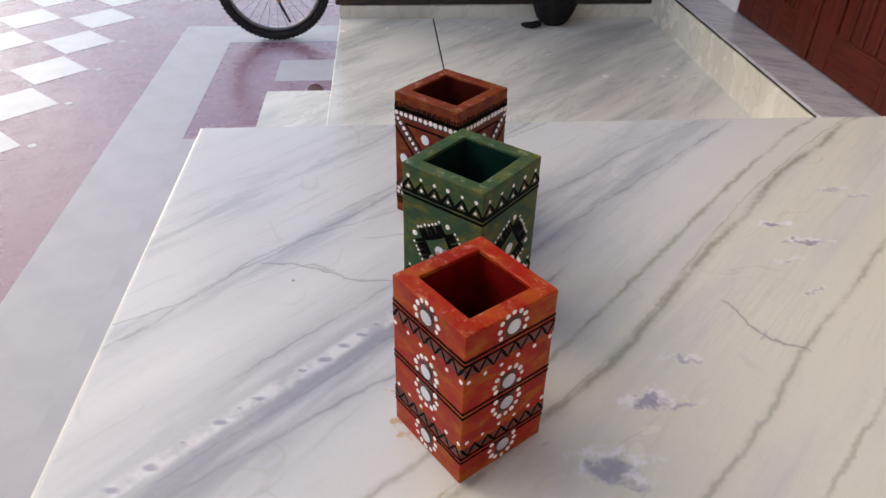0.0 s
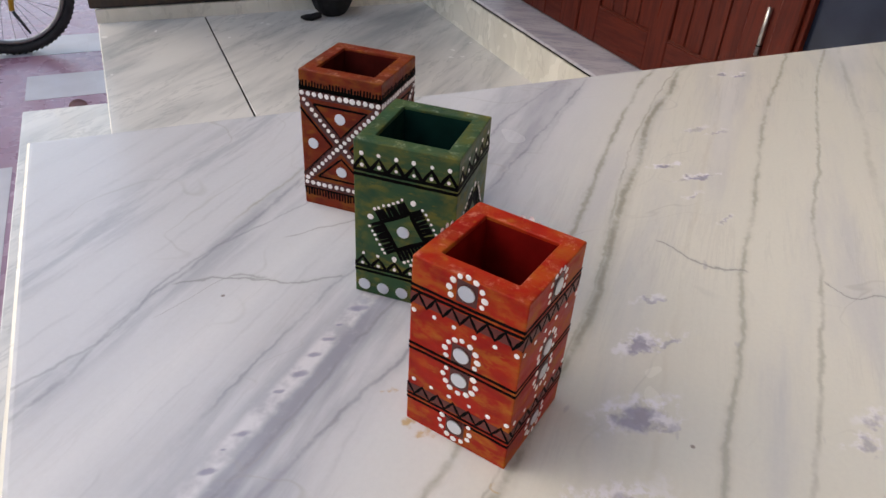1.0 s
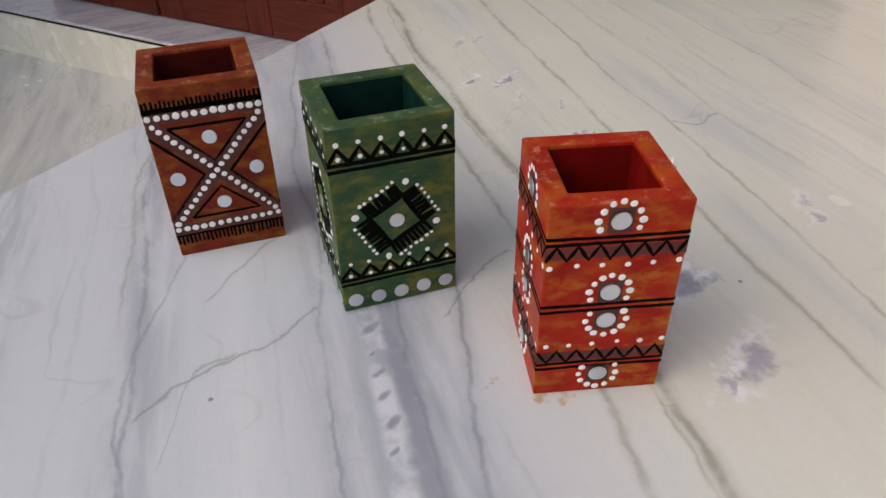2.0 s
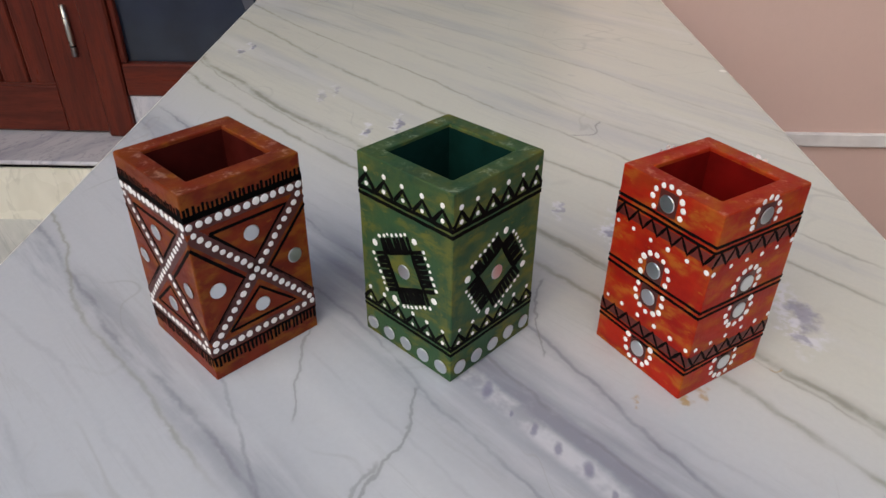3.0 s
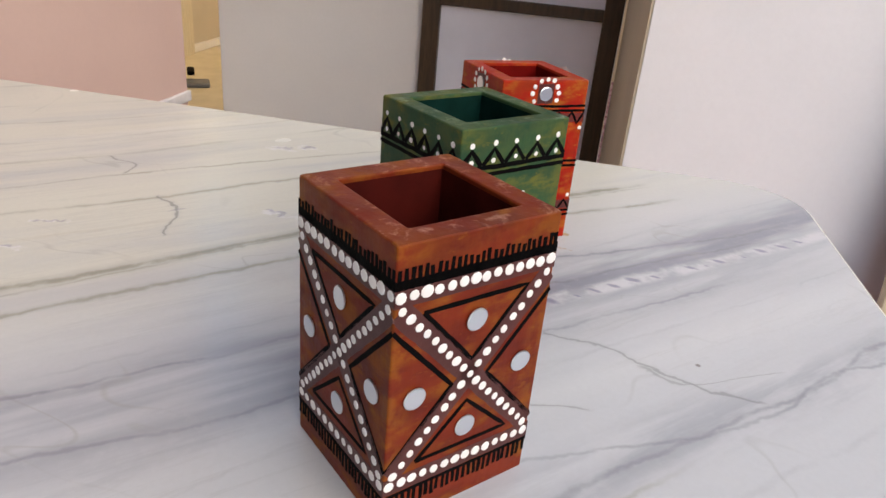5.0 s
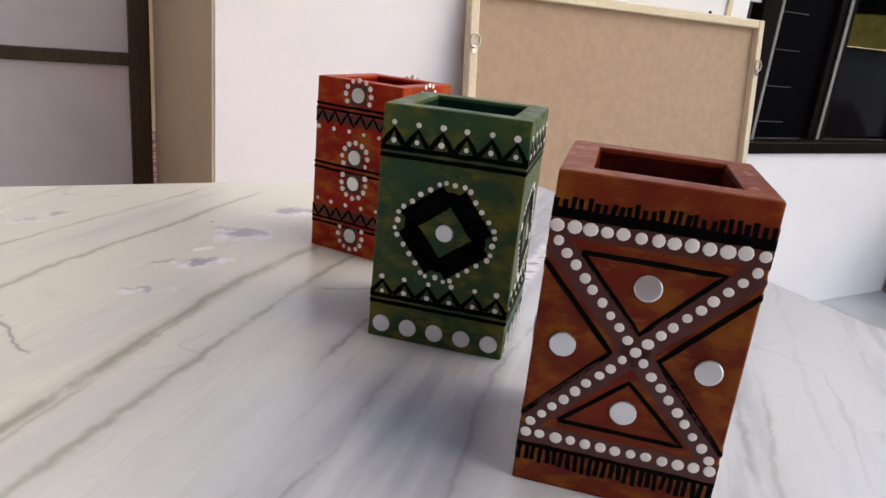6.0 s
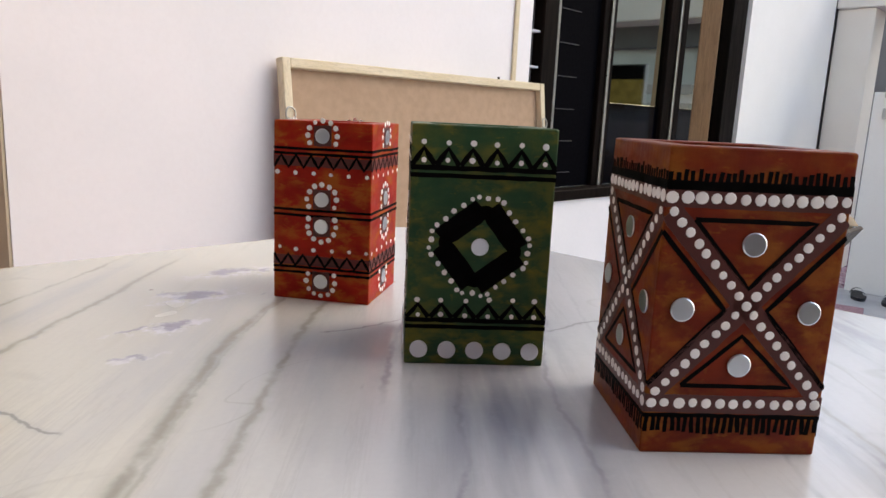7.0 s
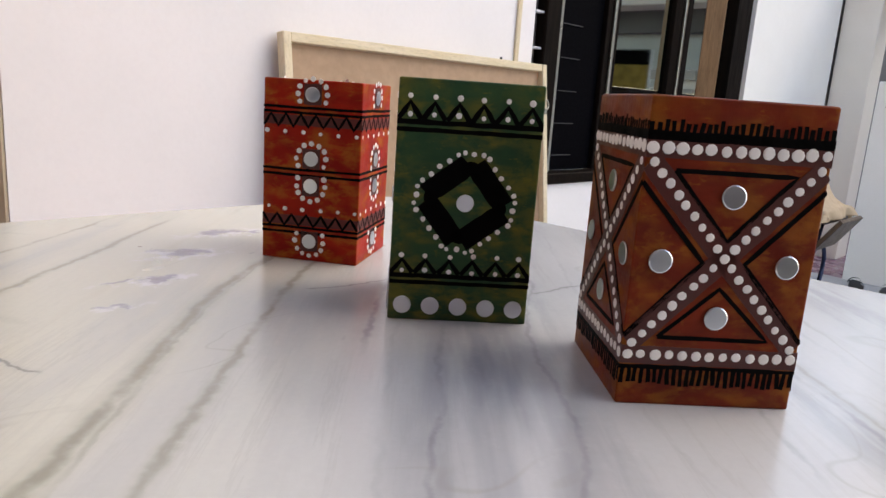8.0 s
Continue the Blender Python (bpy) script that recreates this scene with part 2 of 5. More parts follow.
    # thin straight veins
    for v0, w, k, c in ((0.128, 0.0030, 0.22, brown), (-0.045, 0.0040, 0.42, olive), (-0.100, 0.0030, 0.30, olive), (-0.165, 0.0030, 0.45, olive), (-0.235, 0.0028, 0.30, olive), (-0.33, 0.003, 0.28, olive), (-0.45, 0.003, 0.28, olive),
                        (0.303, 0.0018, 0.35, blue), (0.420, 0.0016, 0.30, blue), (0.545, 0.0024, 0.35, blue), (0.585, 0.0022, 0.35, blue), (0.622, 0.0030, 0.40, blue), (0.655, 0.0035, 0.32, blue), (0.690, 0.002, 0.28, blue)):
        f = m.math("MULTIPLY", m.range(near(v, v0), w * 0.1, w * 1.3, k * (0.7 if v0 < 0.3 else 0.4), 0), m.range(m.noise(V, 7 + 30 * abs(v0), 4, 0.6), 0.36, 0.60, 0.1, 1))
        col = m.mix(f, col, c)
    # main veins: knots (along, across), width, strength, soft side, colour
    for knots, w, k, halo, c in (
        (((0.30, 0.216), (0.43, 0.207), (0.52, 0.200), (0.61, 0.191), (0.70, 0.195), (0.80, 0.199), (0.90, 0.196), (1.0, 0.202), (1.12, 0.189), (1.22, 0.180), (1.7, 0.13)), 0.0038, 0.9, 0.012, olive),
        (((0.30, 0.222), (0.43, 0.213), (0.61, 0.196), (0.80, 0.205), (1.0, 0.208), (1.22, 0.187), (1.7, 0.14)), 0.0016, 0.55, 0.0, olive),
        (((0.30, 0.260), (0.40, 0.246), (0.52, 0.235), (0.61, 0.230), (0.81, 0.232), (0.95, 0.234), (1.05, 0.231), (1.17, 0.223), (1.7, 0.18)), 0.0028, 0.7, 0.007, olive),
        (((0.40, 0.086), (0.54, 0.083), (0.63, 0.079), (0.73, 0.082), (0.83, 0.075), (0.94, 0.073), (1.1, 0.067), (1.22, 0.053), (1.6, 0.02)), 0.0026, 0.58, 0.007, olive),
        (((0.40, 0.040), (0.49, 0.034), (0.56, 0.027), (0.64, 0.022), (0.74, 0.017), (0.85, 0.020), (0.95, 0.010), (1.33, -0.008), (1.7, -0.05)), 0.0024, 0.50, 0.004, olive),
        (((0.25, 0.346), (0.34, 0.338), (0.40, 0.326), (0.45, 0.317), (0.55, 0.294), (0.70, 0.286)), 0.0022, 0.75, 0.011, blue),
        (((0.30, 0.360), (0.42, 0.348), (0.50, 0.343), (0.55, 0.337), (0.65, 0.327), (0.78, 0.322), (1.1, 0.300)), 0.0020, 0.70, 0.011, blue),
        (((0.40, 0.398), (0.50, 0.392), (0.56, 0.387), (0.65, 0.374), (0.77, 0.378), (0.84, 0.366), (0.95, 0.356), (1.1, 0.330)), 0.0018, 0.55, 0.010, blue),
        (((0.30, 0.512), (0.38, 0.500), (0.44, 0.508), (0.50, 0.506), (0.57, 0.502), (0.65, 0.499), (0.73, 0.504), (0.79, 0.500), (0.86, 0.495), (1.1, 0.480)), 0.0022, 0.62, 0.013, blue),
        (((0.30, 0.535), (0.37, 0.523), (0.42, 0.507), (0.46, 0.506), (0.51, 0.512), (0.58, 0.496), (0.65, 0.473), (0.80, 0.460)), 0.0018, 0.55, 0.0, blue),
        (((0.60, 0.515), (0.67, 0.510), (0.73, 0.511), (0.80, 0.508), (0.87, 0.487), (1.0, 0.470)), 0.0016, 0.50, 0.004, olive),
    ):
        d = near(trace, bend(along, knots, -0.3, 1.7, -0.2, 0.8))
        on = m.math("MULTIPLY", m.range(along, knots[0][0] - 0.03, knots[0][0] + 0.03), m.range(along, knots[-1][0] - 0.05, knots[-1][0] + 0.02, 1, 0))
        on = m.math("MULTIPLY", on, m.range(m.noise(V, 9 + 40 * w * 100, 4, 0.6), 0.33, 0.58, 0.25, 1))
        if halo:
            col = m.mix(m.math("MULTIPLY", m.range(d, 0.0, halo, k * 0.55, 0), on), col, tuple(x * 1.35 for x in c))
        col = m.mix(m.math("MULTIPLY", m.range(d, w * 0.1, w * 1.25, k * 0.8, 0), on), col, c)
    # cracks that wander from vein to vein: knots (across, along)
    for knots, w, k in (
        (((0.385, 0.567), (0.393, 0.563), (0.425, 0.540), (0.455, 0.532), (0.480, 0.520), (0.505, 0.500)), 0.0013, 0.5),
        (((0.440, 0.538), (0.470, 0.529), (0.478, 0.500), (0.491, 0.457)), 0.0012, 0.4),
        (((0.400, 0.662), (0.444, 0.618), (0.462, 0.592)), 0.0013, 0.42),
        (((0.240, 0.590), (0.267, 0.575), (0.290, 0.554), (0.312, 0.530)), 0.0011, 0.5),
        (((0.075, 0.722), (0.083, 0.721), (0.116, 0.716), (0.146, 0.732), (0.160, 0.738)), 0.0012, 0.6),
        (((-0.040, 0.738), (-0.023, 0.733), (-0.005, 0.721), (0.018, 0.738)), 0.0012, 0.55),
    ):
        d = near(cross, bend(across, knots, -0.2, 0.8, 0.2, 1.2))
        on = m.math("MULTIPLY", m.range(across, knots[0][0], knots[0][0] + 0.006), m.range(across, knots[-1][0] - 0.006, knots[-1][0], 1, 0))
        col = m.mix(m.math("MULTIPLY", m.range(d, w * 0.3, w * 1.5, k, 0), on), col, (0.22, 0.22, 0.21))
        col = m.mix(m.math("MULTIPLY", m.range(d, 0.0, w * 5, k * 0.25, 0), on), col, (0.36, 0.36, 0.35))
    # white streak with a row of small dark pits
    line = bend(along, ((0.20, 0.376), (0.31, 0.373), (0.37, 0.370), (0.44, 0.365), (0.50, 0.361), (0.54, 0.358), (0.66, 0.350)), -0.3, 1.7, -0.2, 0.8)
    d = m.math("SUBTRACT", m.math("ADD", across, m.math("MULTIPLY", jitter, 0.6)), line)
    f = m.math("MULTIPLY", m.range(m.math("ABSOLUTE", d), 0.003, 0.010, 0.85, 0), m.range(along, 0.53, 0.64, 1, 0))
    col = m.mix(m.math("MULTIPLY", f, m.range(m.noise(V, 46, 3, 0.6), 0.34, 0.60, 0.2, 1)), col, (0.72, 0.72, 0.73))
    rag = swing(95, 0.007, 3)
    for a0, off, r in ((0.536, 0.0, 1.25), (0.513, 0.003, 0.5), (0.496, 0.0, 0.9), (0.477, 0.001, 0.95), (0.457, -0.001, 1.1), (0.437, 0.001, 0.7), (0.397, 0.0, 1.0), (0.382, 0.002, 0.5), (0.366, -0.001, 1.0), (0.338, 0.002, 0.5), (0.312, 0.0, 1.15), (0.286, 0.001, 1.1), (0.262, 0.0, 0.9)):
        da, db = m.math("SUBTRACT", along, a0), m.math("SUBTRACT", d, off)
        ua = m.math("ADD", da, m.math("MULTIPLY", db, 0.5))
        e = m.math("SQRT", m.math("ADD", m.math("POWER", m.math("MULTIPLY", ua, 1.5), 2), m.math("POWER", m.math("MULTIPLY", db, 0.95), 2)))
        e = m.math("ADD", e, rag)
        col = m.mix(m.range(e, 0.0018 * r, 0.0062 * r, 0.75, 0), col, (0.25, 0.245, 0.33))
    # crystalline speckle
    col = m.mix(m.range(m.noise(V, 260, 3, 0.7), 0.35, 0.65, 0.0, 0.05), col, (0.36, 0.36, 0.37))
    col = m.mix(m.range(m.noise(V, 110, 4, 0.7), 0.52, 0.70, 0.0, 0.08), col, (0.74, 0.74, 0.74))
    # sparse grey flecks
    fl = m.n("Mapping", Scale=(1.0, 2.4, 1.0))
    m.link(V, fl.inputs[0])
    col = m.mix(m.range(m.noise(fl.outputs[0], 23, 2, 0.5), 0.735, 0.78, 0, 0.4), col, (0.36, 0.355, 0.38))
    # ragged crystalline flaws: violet core, white torn edges drawn out sideways
    wx = m.math("ADD", X, m.math("ADD", m.math("MULTIPLY", m.math("SUBTRACT", m.noise(V, 38, 3, 0.6), 0.5), 0.045), swing(120, 0.016, 3)))
    wy = m.math("ADD", Y, m.math("ADD", m.math("MULTIPLY", m.math("SUBTRACT", m.noise(m.coords(loc=(3, 1, 0)), 42, 3, 0.6), 0.5), 0.034), swing(150, 0.012, 3)))
    torn = m.range(m.noise(V, 70, 4, 0.65), 0.44, 0.56)
    for cx, cy, rx, ry, k in ((0.309, 0.521, 0.013, 0.0065, 1.0), (0.330, 0.515, 0.010, 0.004, 0.7), (0.264, 0.462, 0.018, 0.010, 1.0), (0.281, 0.452, 0.010, 0.004, 0.6), (0.512, 0.750, 0.010, 0.005, 1.0), (0.530, 0.716, 0.018, 0.005, 1.0), (0.349, 0.562, 0.008, 0.003, 0.7),
                              (0.206, 0.408, 0.020, 0.010, 0.9), (0.184, 0.420, 0.012, 0.006, 0.8), (0.608, 0.815, 0.014, 0.004, 0.5), (0.630, 0.800, 0.012, 0.003, 0.5), (0.777, 0.955, 0.010, 0.004, 0.9), (0.795, 0.945, 0.010, 0.003, 0.9), (0.415, 0.402, 0.010, 0.006, 0.6), (0.392, 0.388, 0.010, 0.005, 0.7), (0.495, 0.686, 0.008, 0.003, 0.6), (0.500, 0.640, 0.006, 0.002, 0.6)):
        dx, dy = m.math("DIVIDE", m.math("SUBTRACT", wx, cx), rx), m.math("DIVIDE", m.math("SUBTRACT", wy, cy), ry)
        e = m.math("SQRT", m.math("ADD", m.math("POWER", dx, 2), m.math("POWER", dy, 2)))
        ex = m.math("SQRT", m.math("ADD", m.math("POWER", m.math("MULTIPLY", dx, 0.40), 2), m.math("POWER", m.math("MULTIPLY", m.math("SUBTRACT", dy, 0.5), 0.62), 2)))
        col = m.mix(m.math("MULTIPLY", m.range(ex, 0.50, 1.05, 0.85 * k, 0), torn), col, (0.84, 0.83, 0.86))
        col = m.mix(m.range(e, 0.40, 1.25, 0.75 * k, 0), col, (0.25, 0.235, 0.32))
    # ochre paint spilt beside the red holder, and two dark specks
    for cx, cy, r, k in ((0.119, 0.514, 0.0075, 0.75), (0.126, 0.500, 0.006, 0.6), (0.121, 0.545, 0.004, 0.45), (0.150, 0.452, 0.004, 0.4)):
        e = m.math("SQRT", m.math("ADD", m.math("POWER", m.math("SUBTRACT", wx, cx), 2), m.math("POWER", m.math("SUBTRACT", wy, cy), 2)))
        col = m.mix(m.range(e, r * 0.2, r, k, 0), col, (0.50, 0.30, 0.07))
    for cx, cy in ((0.0325, 0.682), (0.282, 0.430)):
        e = m.math("SQRT", m.math("ADD", m.math("POWER", m.math("SUBTRACT", X, cx), 2), m.math("POWER", m.math("SUBTRACT", Y, cy), 2)))
        col = m.mix(m.range(e, 0.0008, 0.0022, 0.7, 0), col, (0.16, 0.10, 0.08))
    col = m.mix(0.08, col, (0.03, 0.03, 0.03))
    m.color(col)
    m.rough(m.range(m.noise(m.coords(), 9, 2), 0.3, 0.8, 0.18, 0.28))
    m.bump(m.noise(V, 6, 2), 0.04, 0.002)
    m.m.node_tree.nodes["Principled BSDF"].inputs["Specular IOR Level"].default_value = 0.6
    return m.m


M_SLAB = slab_marble()


def brushed_paint(name, base, dark, ochre, amount, hi):
    """Acrylic on wood: dabbed ochre over the main colour, brush marks."""
    m = Mat(name, 0.42)
    v = m.coords()
    st = m.coords(scale=(1, 1, 2.2))
    big = m.noise(st, 26, 4, 0.6, 0.3)
    dab = m.noise(st, 62, 5, 0.62, 0.25)
    col = m.mix(m.range(big, 0.3, 0.7), base, dark)
    col = m.mix(m.math("MULTIPLY", m.range(dab, 0.40, 0.66, 0, amount), m.range(m.noise(st, 30, 2, 0.5), 0.40, 0.60)), col, ochre)
    col = m.mix(m.range(m.noise(st, 120, 3, 0.6), 0.62, 0.72, 0, amount * 0.7), col, ochre)
    # worn and dry-brushed rim
    g = m.n("NewGeometry")
    nz = m.n("SeparateXYZ")
    m.link(g.outputs["Normal"], nz.inputs[0])
    up = m.range(nz.outputs[2], 0.6, 0.95)
    col = m.mix(m.math("MULTIPLY", up, m.range(m.noise(m.coords(scale=(1, 1, 1), rot=(0, 0, 20)), 105, 5, 0.75, 0.4), 0.54, 0.70, 0, 0.6)), col, hi)
    # ochre rubbed along the corners and below the rim
    ob = m.n("SeparateXYZ")
    m.link(v, ob.inputs[0])
    corner = m.range(m.math("ADD", m.math("ABSOLUTE", ob.outputs[0]), m.math("ABSOLUTE", ob.outputs[1])), 0.062, 0.077)
    rim = m.range(ob.outputs[2], 0.108, 0.126)
    rub = m.math("MULTIPLY", m.math("MAXIMUM", corner, m.math("MULTIPLY", rim, 0.3)), m.range(m.noise(v, 95, 4, 0.6), 0.42, 0.62, 0, 0.42))
    col = m.mix(rub, col, ochre)
    m.color(col)
    m.rough(m.range(dab, 0.3, 0.7, 0.34, 0.55))
    m.bump(m.math("ADD", m.noise(m.coords(scale=(6, 6, 1)), 60, 3), dab), 0.25, 0.0006)
    return m.m


M_RED = brushed_paint("red_orange_paint", (0.40, 0.018, 0.006), (0.26, 0.008, 0.005), (0.42, 0.15, 0.018), 0.62, (0.70, 0.27, 0.18))
M_GREEN = brushed_paint("green_paint", (0.036, 0.086, 0.036), (0.020, 0.060, 0.032), (0.19, 0.160, 0.022), 0.58, (0.36, 0.43, 0.30))
M_RUST = brushed_paint("rust_paint", (0.20, 0.025, 0.008), (0.115, 0.013, 0.007), (0.32, 0.12, 0.014), 0.45, (0.56, 0.30, 0.22))
# Inside stains, darkened further for the shade in the deep holders.
M_REDIN = plain("shaded_red_stain", (0.18, 0.005, 0.004), 0.6, 0, 0.2, 40)
M_GREENIN = plain("shaded_teal_stain", (0.003, 0.026, 0.021), 0.6, 0, 0.2, 40)
M_RUSTIN = plain("shaded_maroon_stain", (0.070, 0.008, 0.006), 0.6, 0, 0.2, 40)
for paint in (M_RED, M_GREEN, M_RUST, M_REDIN, M_GREENIN, M_RUSTIN):
    paint.node_tree.nodes["Principled BSDF"].inputs["Specular IOR Level"].default_value = 0.14
for stain in (M_REDIN, M_GREENIN, M_RUSTIN):
    stain.node_tree.nodes["Principled BSDF"].inputs["Specular IOR Level"].default_value = 0.05
M_MAROON = plain("maroon_paint", (0.085, 0.014, 0.011), 0.4, 0, 0.15, 60, 0.15)
M_DARKRED = plain("dark_red_paint", (0.14, 0.010, 0.006), 0.45, 0, 0.3, 45, 0.15)
M_INK = plain("black_paint", (0.0035, 0.003, 0.003), 0.6, 0, 0.2, 80, 0.2)
M_INK.node_tree.nodes["Principled BSDF"].inputs["Specular IOR Level"].default_value = 0.04
M_WHITE = plain("white_paint_bead", (0.90, 0.87, 0.85), 0.35, 0, 0.03, 90, 0.05)
M_MIRROR = Mat("mirror_glass", 0.28, 1.0).color((0.72, 0.75, 0.79)).m

# ---- setting ----
def yard_floor():
    m = Mat("mauve_floor_tile", 0.16)
    v = m.coords()
    t = m.n("TexBrick", Scale=1.0, Mortar_Size=0.003, Brick_Width=0.339, Row_Height=0.339)
    t.offset = 0.0
    t.inputs["Color1"].default_value, t.inputs["Color2"].default_value, t.inputs["Mortar"].default_value = (0.265, 0.140, 0.200, 1), (0.245, 0.130, 0.188, 1), (0.21, 0.112, 0.16, 1)
    m.link(v, t.inputs["Vector"])
    m.color(m.mix(m.range(m.noise(v, 3, 3), 0.4, 0.7, 0, 0.3), t.outputs["Color"], (0.29, 0.175, 0.22)))
    m.rough(m.range(m.noise(v, 9, 4), 0.3, 0.75, 0.20, 0.36))
    return m.m


M_YARD = yard_floor()
M_BEIGE2 = plaster("pale_beige_plaster", (0.84, 0.79, 0.72), (0.80, 0.75, 0.68))
M_LIMEWASH = plaster("limewash", (0.93, 0.91, 0.88), (0.90, 0.88, 0.85))
M_LANE = plaster("shaded_grey_plaster", (0.20, 0.19, 0.19), (0.17, 0.16, 0.16))
M_BAND2 = plaster("grey_plaster", (0.55, 0.53, 0.50), (0.48, 0.46, 0.44))
M_CREAMTILE = plain("cream_floor_tile", (0.43, 0.42, 0.45), 0.35, 0, 0.05, 6, 0.03)
M_WHITETILE = plain("white_floor_tile", (0.66, 0.64, 0.62), 0.2, 0, 0.08, 7, 0.03)
M_BROWNFLOOR = plain("shaded_brown_stone", (0.17, 0.125, 0.08), 0.35, 0, 0.15, 8, 0.08)

ground = structure("ground", box_bm(-60, 60, -60, 60, G - 0.2, G), M_YARD, "mauve polished floor tiles of the yard")
structure("floor_porch", merged(box_bm(-0.097, 0.365, 0.95, NORTH, G + 0.001, PORCH, 0.003), box_bm(0.3695, XR + 0.02, 0.95, NORTH, G + 0.001, PORCH, 0.003)), M_PORCH, "white marble porch floor with one dark joint")
structure("trim_porch_joint", box_bm(0.3652, 0.3693, 1.0, NORTH - 0.01, G + 0.003, PORCH - 0.0015), M_INK, "dark joint between the porch slabs")
structure("step", box_bm(-0.440, -0.099, 0.95, 3.373, G + 0.001, STEP, 0.004, 2), M_PORCH, "white marble entrance step")
structure("wall_parapet", box_bm(-0.05, XD - 0.06, 0.33, 0.94, G + 0.001, TOP - 0.036), M_PINK, "pink plastered ledge wall under the marble")


def slab_bm(x0, x1, y0, y1, z0, z1, r):
    """A slab whose yard-side front corner is rounded."""
    bm = bmesh.new()
    ring = [(x0 + r - r * math.sin(a), y0 + r - r * math.cos(a)) for a in [k * math.pi / 16 for k in range(9)]]
    ring += [(x0, y1), (x1, y1), (x1, y0)]
    lo = [bm.verts.new((x, y, z0)) for x, y in ring]
    up = [bm.verts.new((x, y, z1)) for x, y in ring]
    n = len(ring)
    bm.faces.new(lo)
    bm.faces.new(up[::-1])
    for k in range(n):
        bm.faces.new((lo[k], up[k], up[(k + 1) % n], lo[(k + 1) % n]))
    bmesh.ops.recalc_face_normals(bm, faces=bm.faces)
    e = [e for e in bm.edges if abs(e.verts[0].co.z - e.verts[1].co.z) < 1e-6]
    bmesh.ops.bevel(bm, geom=e, offset=0.0065, segments=4, affect="EDGES", profile=0.6)
    return bm


M_GROUT = plain("brown_mortar", (0.16, 0.12, 0.09), 0.9, 0, 0.2, 60, 0.3)
# Paler cream on the slab's edges paints their bright highlight.
M_SLABEDGE = plain("marble_edge_highlight", (0.80, 0.78, 0.68), 0.3, 0, 0.06, 20, 0.05)
slab = structure("ledge_slab", slab_bm(-0.114, XD - 0.05, 0.296, 1.005, TOP - 0.036, TOP, 0.075), M_SLAB, "veined white marble slab on the ledge wall")
slab.data.materials.append(M_SLABEDGE)
for f in slab.data.polygons:
    f.material_index = 1 if f.normal.z < 0.96 else 0
structure("wall_east", merged(box_bm(XD - 0.02, XD + 0.25, 3.19, NORTH + 0.14, G, CEIL), box_bm(XD - 0.02, XD + 0.25, 0.395, 3.19, 2.565, CEIL), box_bm(XR + 0.02, XD + 0.25, 0.395, 3.19, G + 0.002, 0.43)), M_WHITEWALL, "off-white plastered house wall round the entrance")
structure("wall_sidelight", box_bm(XD - 0.03, XD + 0.24, 0.396, 1.556, SILL + 0.002, 0.576, 0.003), M_SILL, "grey and white marble under the side window")
structure("wall_pink", box_bm(XW, XD + 0.02, -1.02, 0.395, G + 0.001, CEIL), M_PINK, "pink plastered house wall")
structure("trim_slab_joint", box_bm(XW - 0.006, XW, 0.30, 0.40, TOP + 0.0005, TOP + 0.012, 0.002), M_GROUT, "dark mortar line between slab and wall")
structure("trim_band", box_bm(XW - 0.012, XW, -1.026, 0.33, 0.60, 0.634, 0.003), M_BAND, "narrow white band along the pink wall")
structure("trim_riser", box_bm(XR, XR + 0.04, 1.006, NORTH - 0.002, PORCH - 0.01, 0.435), M_RISER, "cream marble riser below the door sill")
structure("trim_joint", box_bm(XR + 0.006, XR + 0.1, 1.006, NORTH - 0.005, 0.435, 0.445), M_INK, "black joint under the door sill")
structure("door_sill", box_bm(XR - 0.004, XD + 0.12, 1.006, NORTH - 0.003, 0.445, SILL, 0.004), M_SILL, "grey veined marble door sill with white edge")
structure("wall_inside", box_bm(XD + 0.27, XD + 0.32, 0.3, 3.3, G, CEIL), M_DARKWOOD, "dark hall behind the entrance")
structure("trim_north", box_bm(-0.097, XD - 0.02, NORTH, NORTH + 0.14, G + 0.001, 0.334), M_RISER, "cream marble kerb at the end of the porch")


def north_wall():
    w = structure("wall_north", box_bm(-0.085, XD - 0.02, NORTH + 0.03, NORTH + 0.14, 0.335, CEIL), M_DARKWOOD, "dark brown boarded end wall of the porch")
    for k in range(13):
        z = 0.337 + k * 0.222
        part("board", box_bm(-0.118, XD - 0.022, NORTH + 0.012, NORTH + 0.029, z, z + 0.214, 0.004), M_DARKWOOD, w)


north_wall()
structure("wall_south", box_bm(-0.05, 2.06, YS - 0.2, YS, G + 0.001, CEIL, 0.01, 2), M_GREYWALL, "grey-white plastered back wall")
structure("wall_return", box_bm(-0.28, -0.0665, YS + 0.001, YW - 0.2205, G + 0.001, CEIL), M_BEIGE, "beige plastered wall return")
structure("trim_return", box_bm(-0.0665, -0.058, YS + 0.062, YW - 0.004, G + 0.002, CEIL - 0.002), M_BEIGE, "beige plastered edge of the white wall")
structure("wall_white", box_bm(-2.36, -0.067, YW - 0.22, YW, G + 0.001, CEIL), M_WHITEWALL, "white plastered wall beside a wide window")
structure("wall_under_window", box_bm(-5.0, -2.361, YW - 0.22, YW, G + 0.001, 0.682), M_WHITEWALL, "white plastered wall under the wide window")
structure("wall_over_window", box_bm(-5.0, -2.361, YW - 0.22, YW, 2.45, CEIL), M_WHITEWALL, "white plastered wall over the wide window")
structure("trim_bead", box_bm(-2.245, -2.215, YW, YW + 0.012, G + 0.001, CEIL - 0.002, 0.003), M_PINE, "pale wooden bead at the end of the white wall")
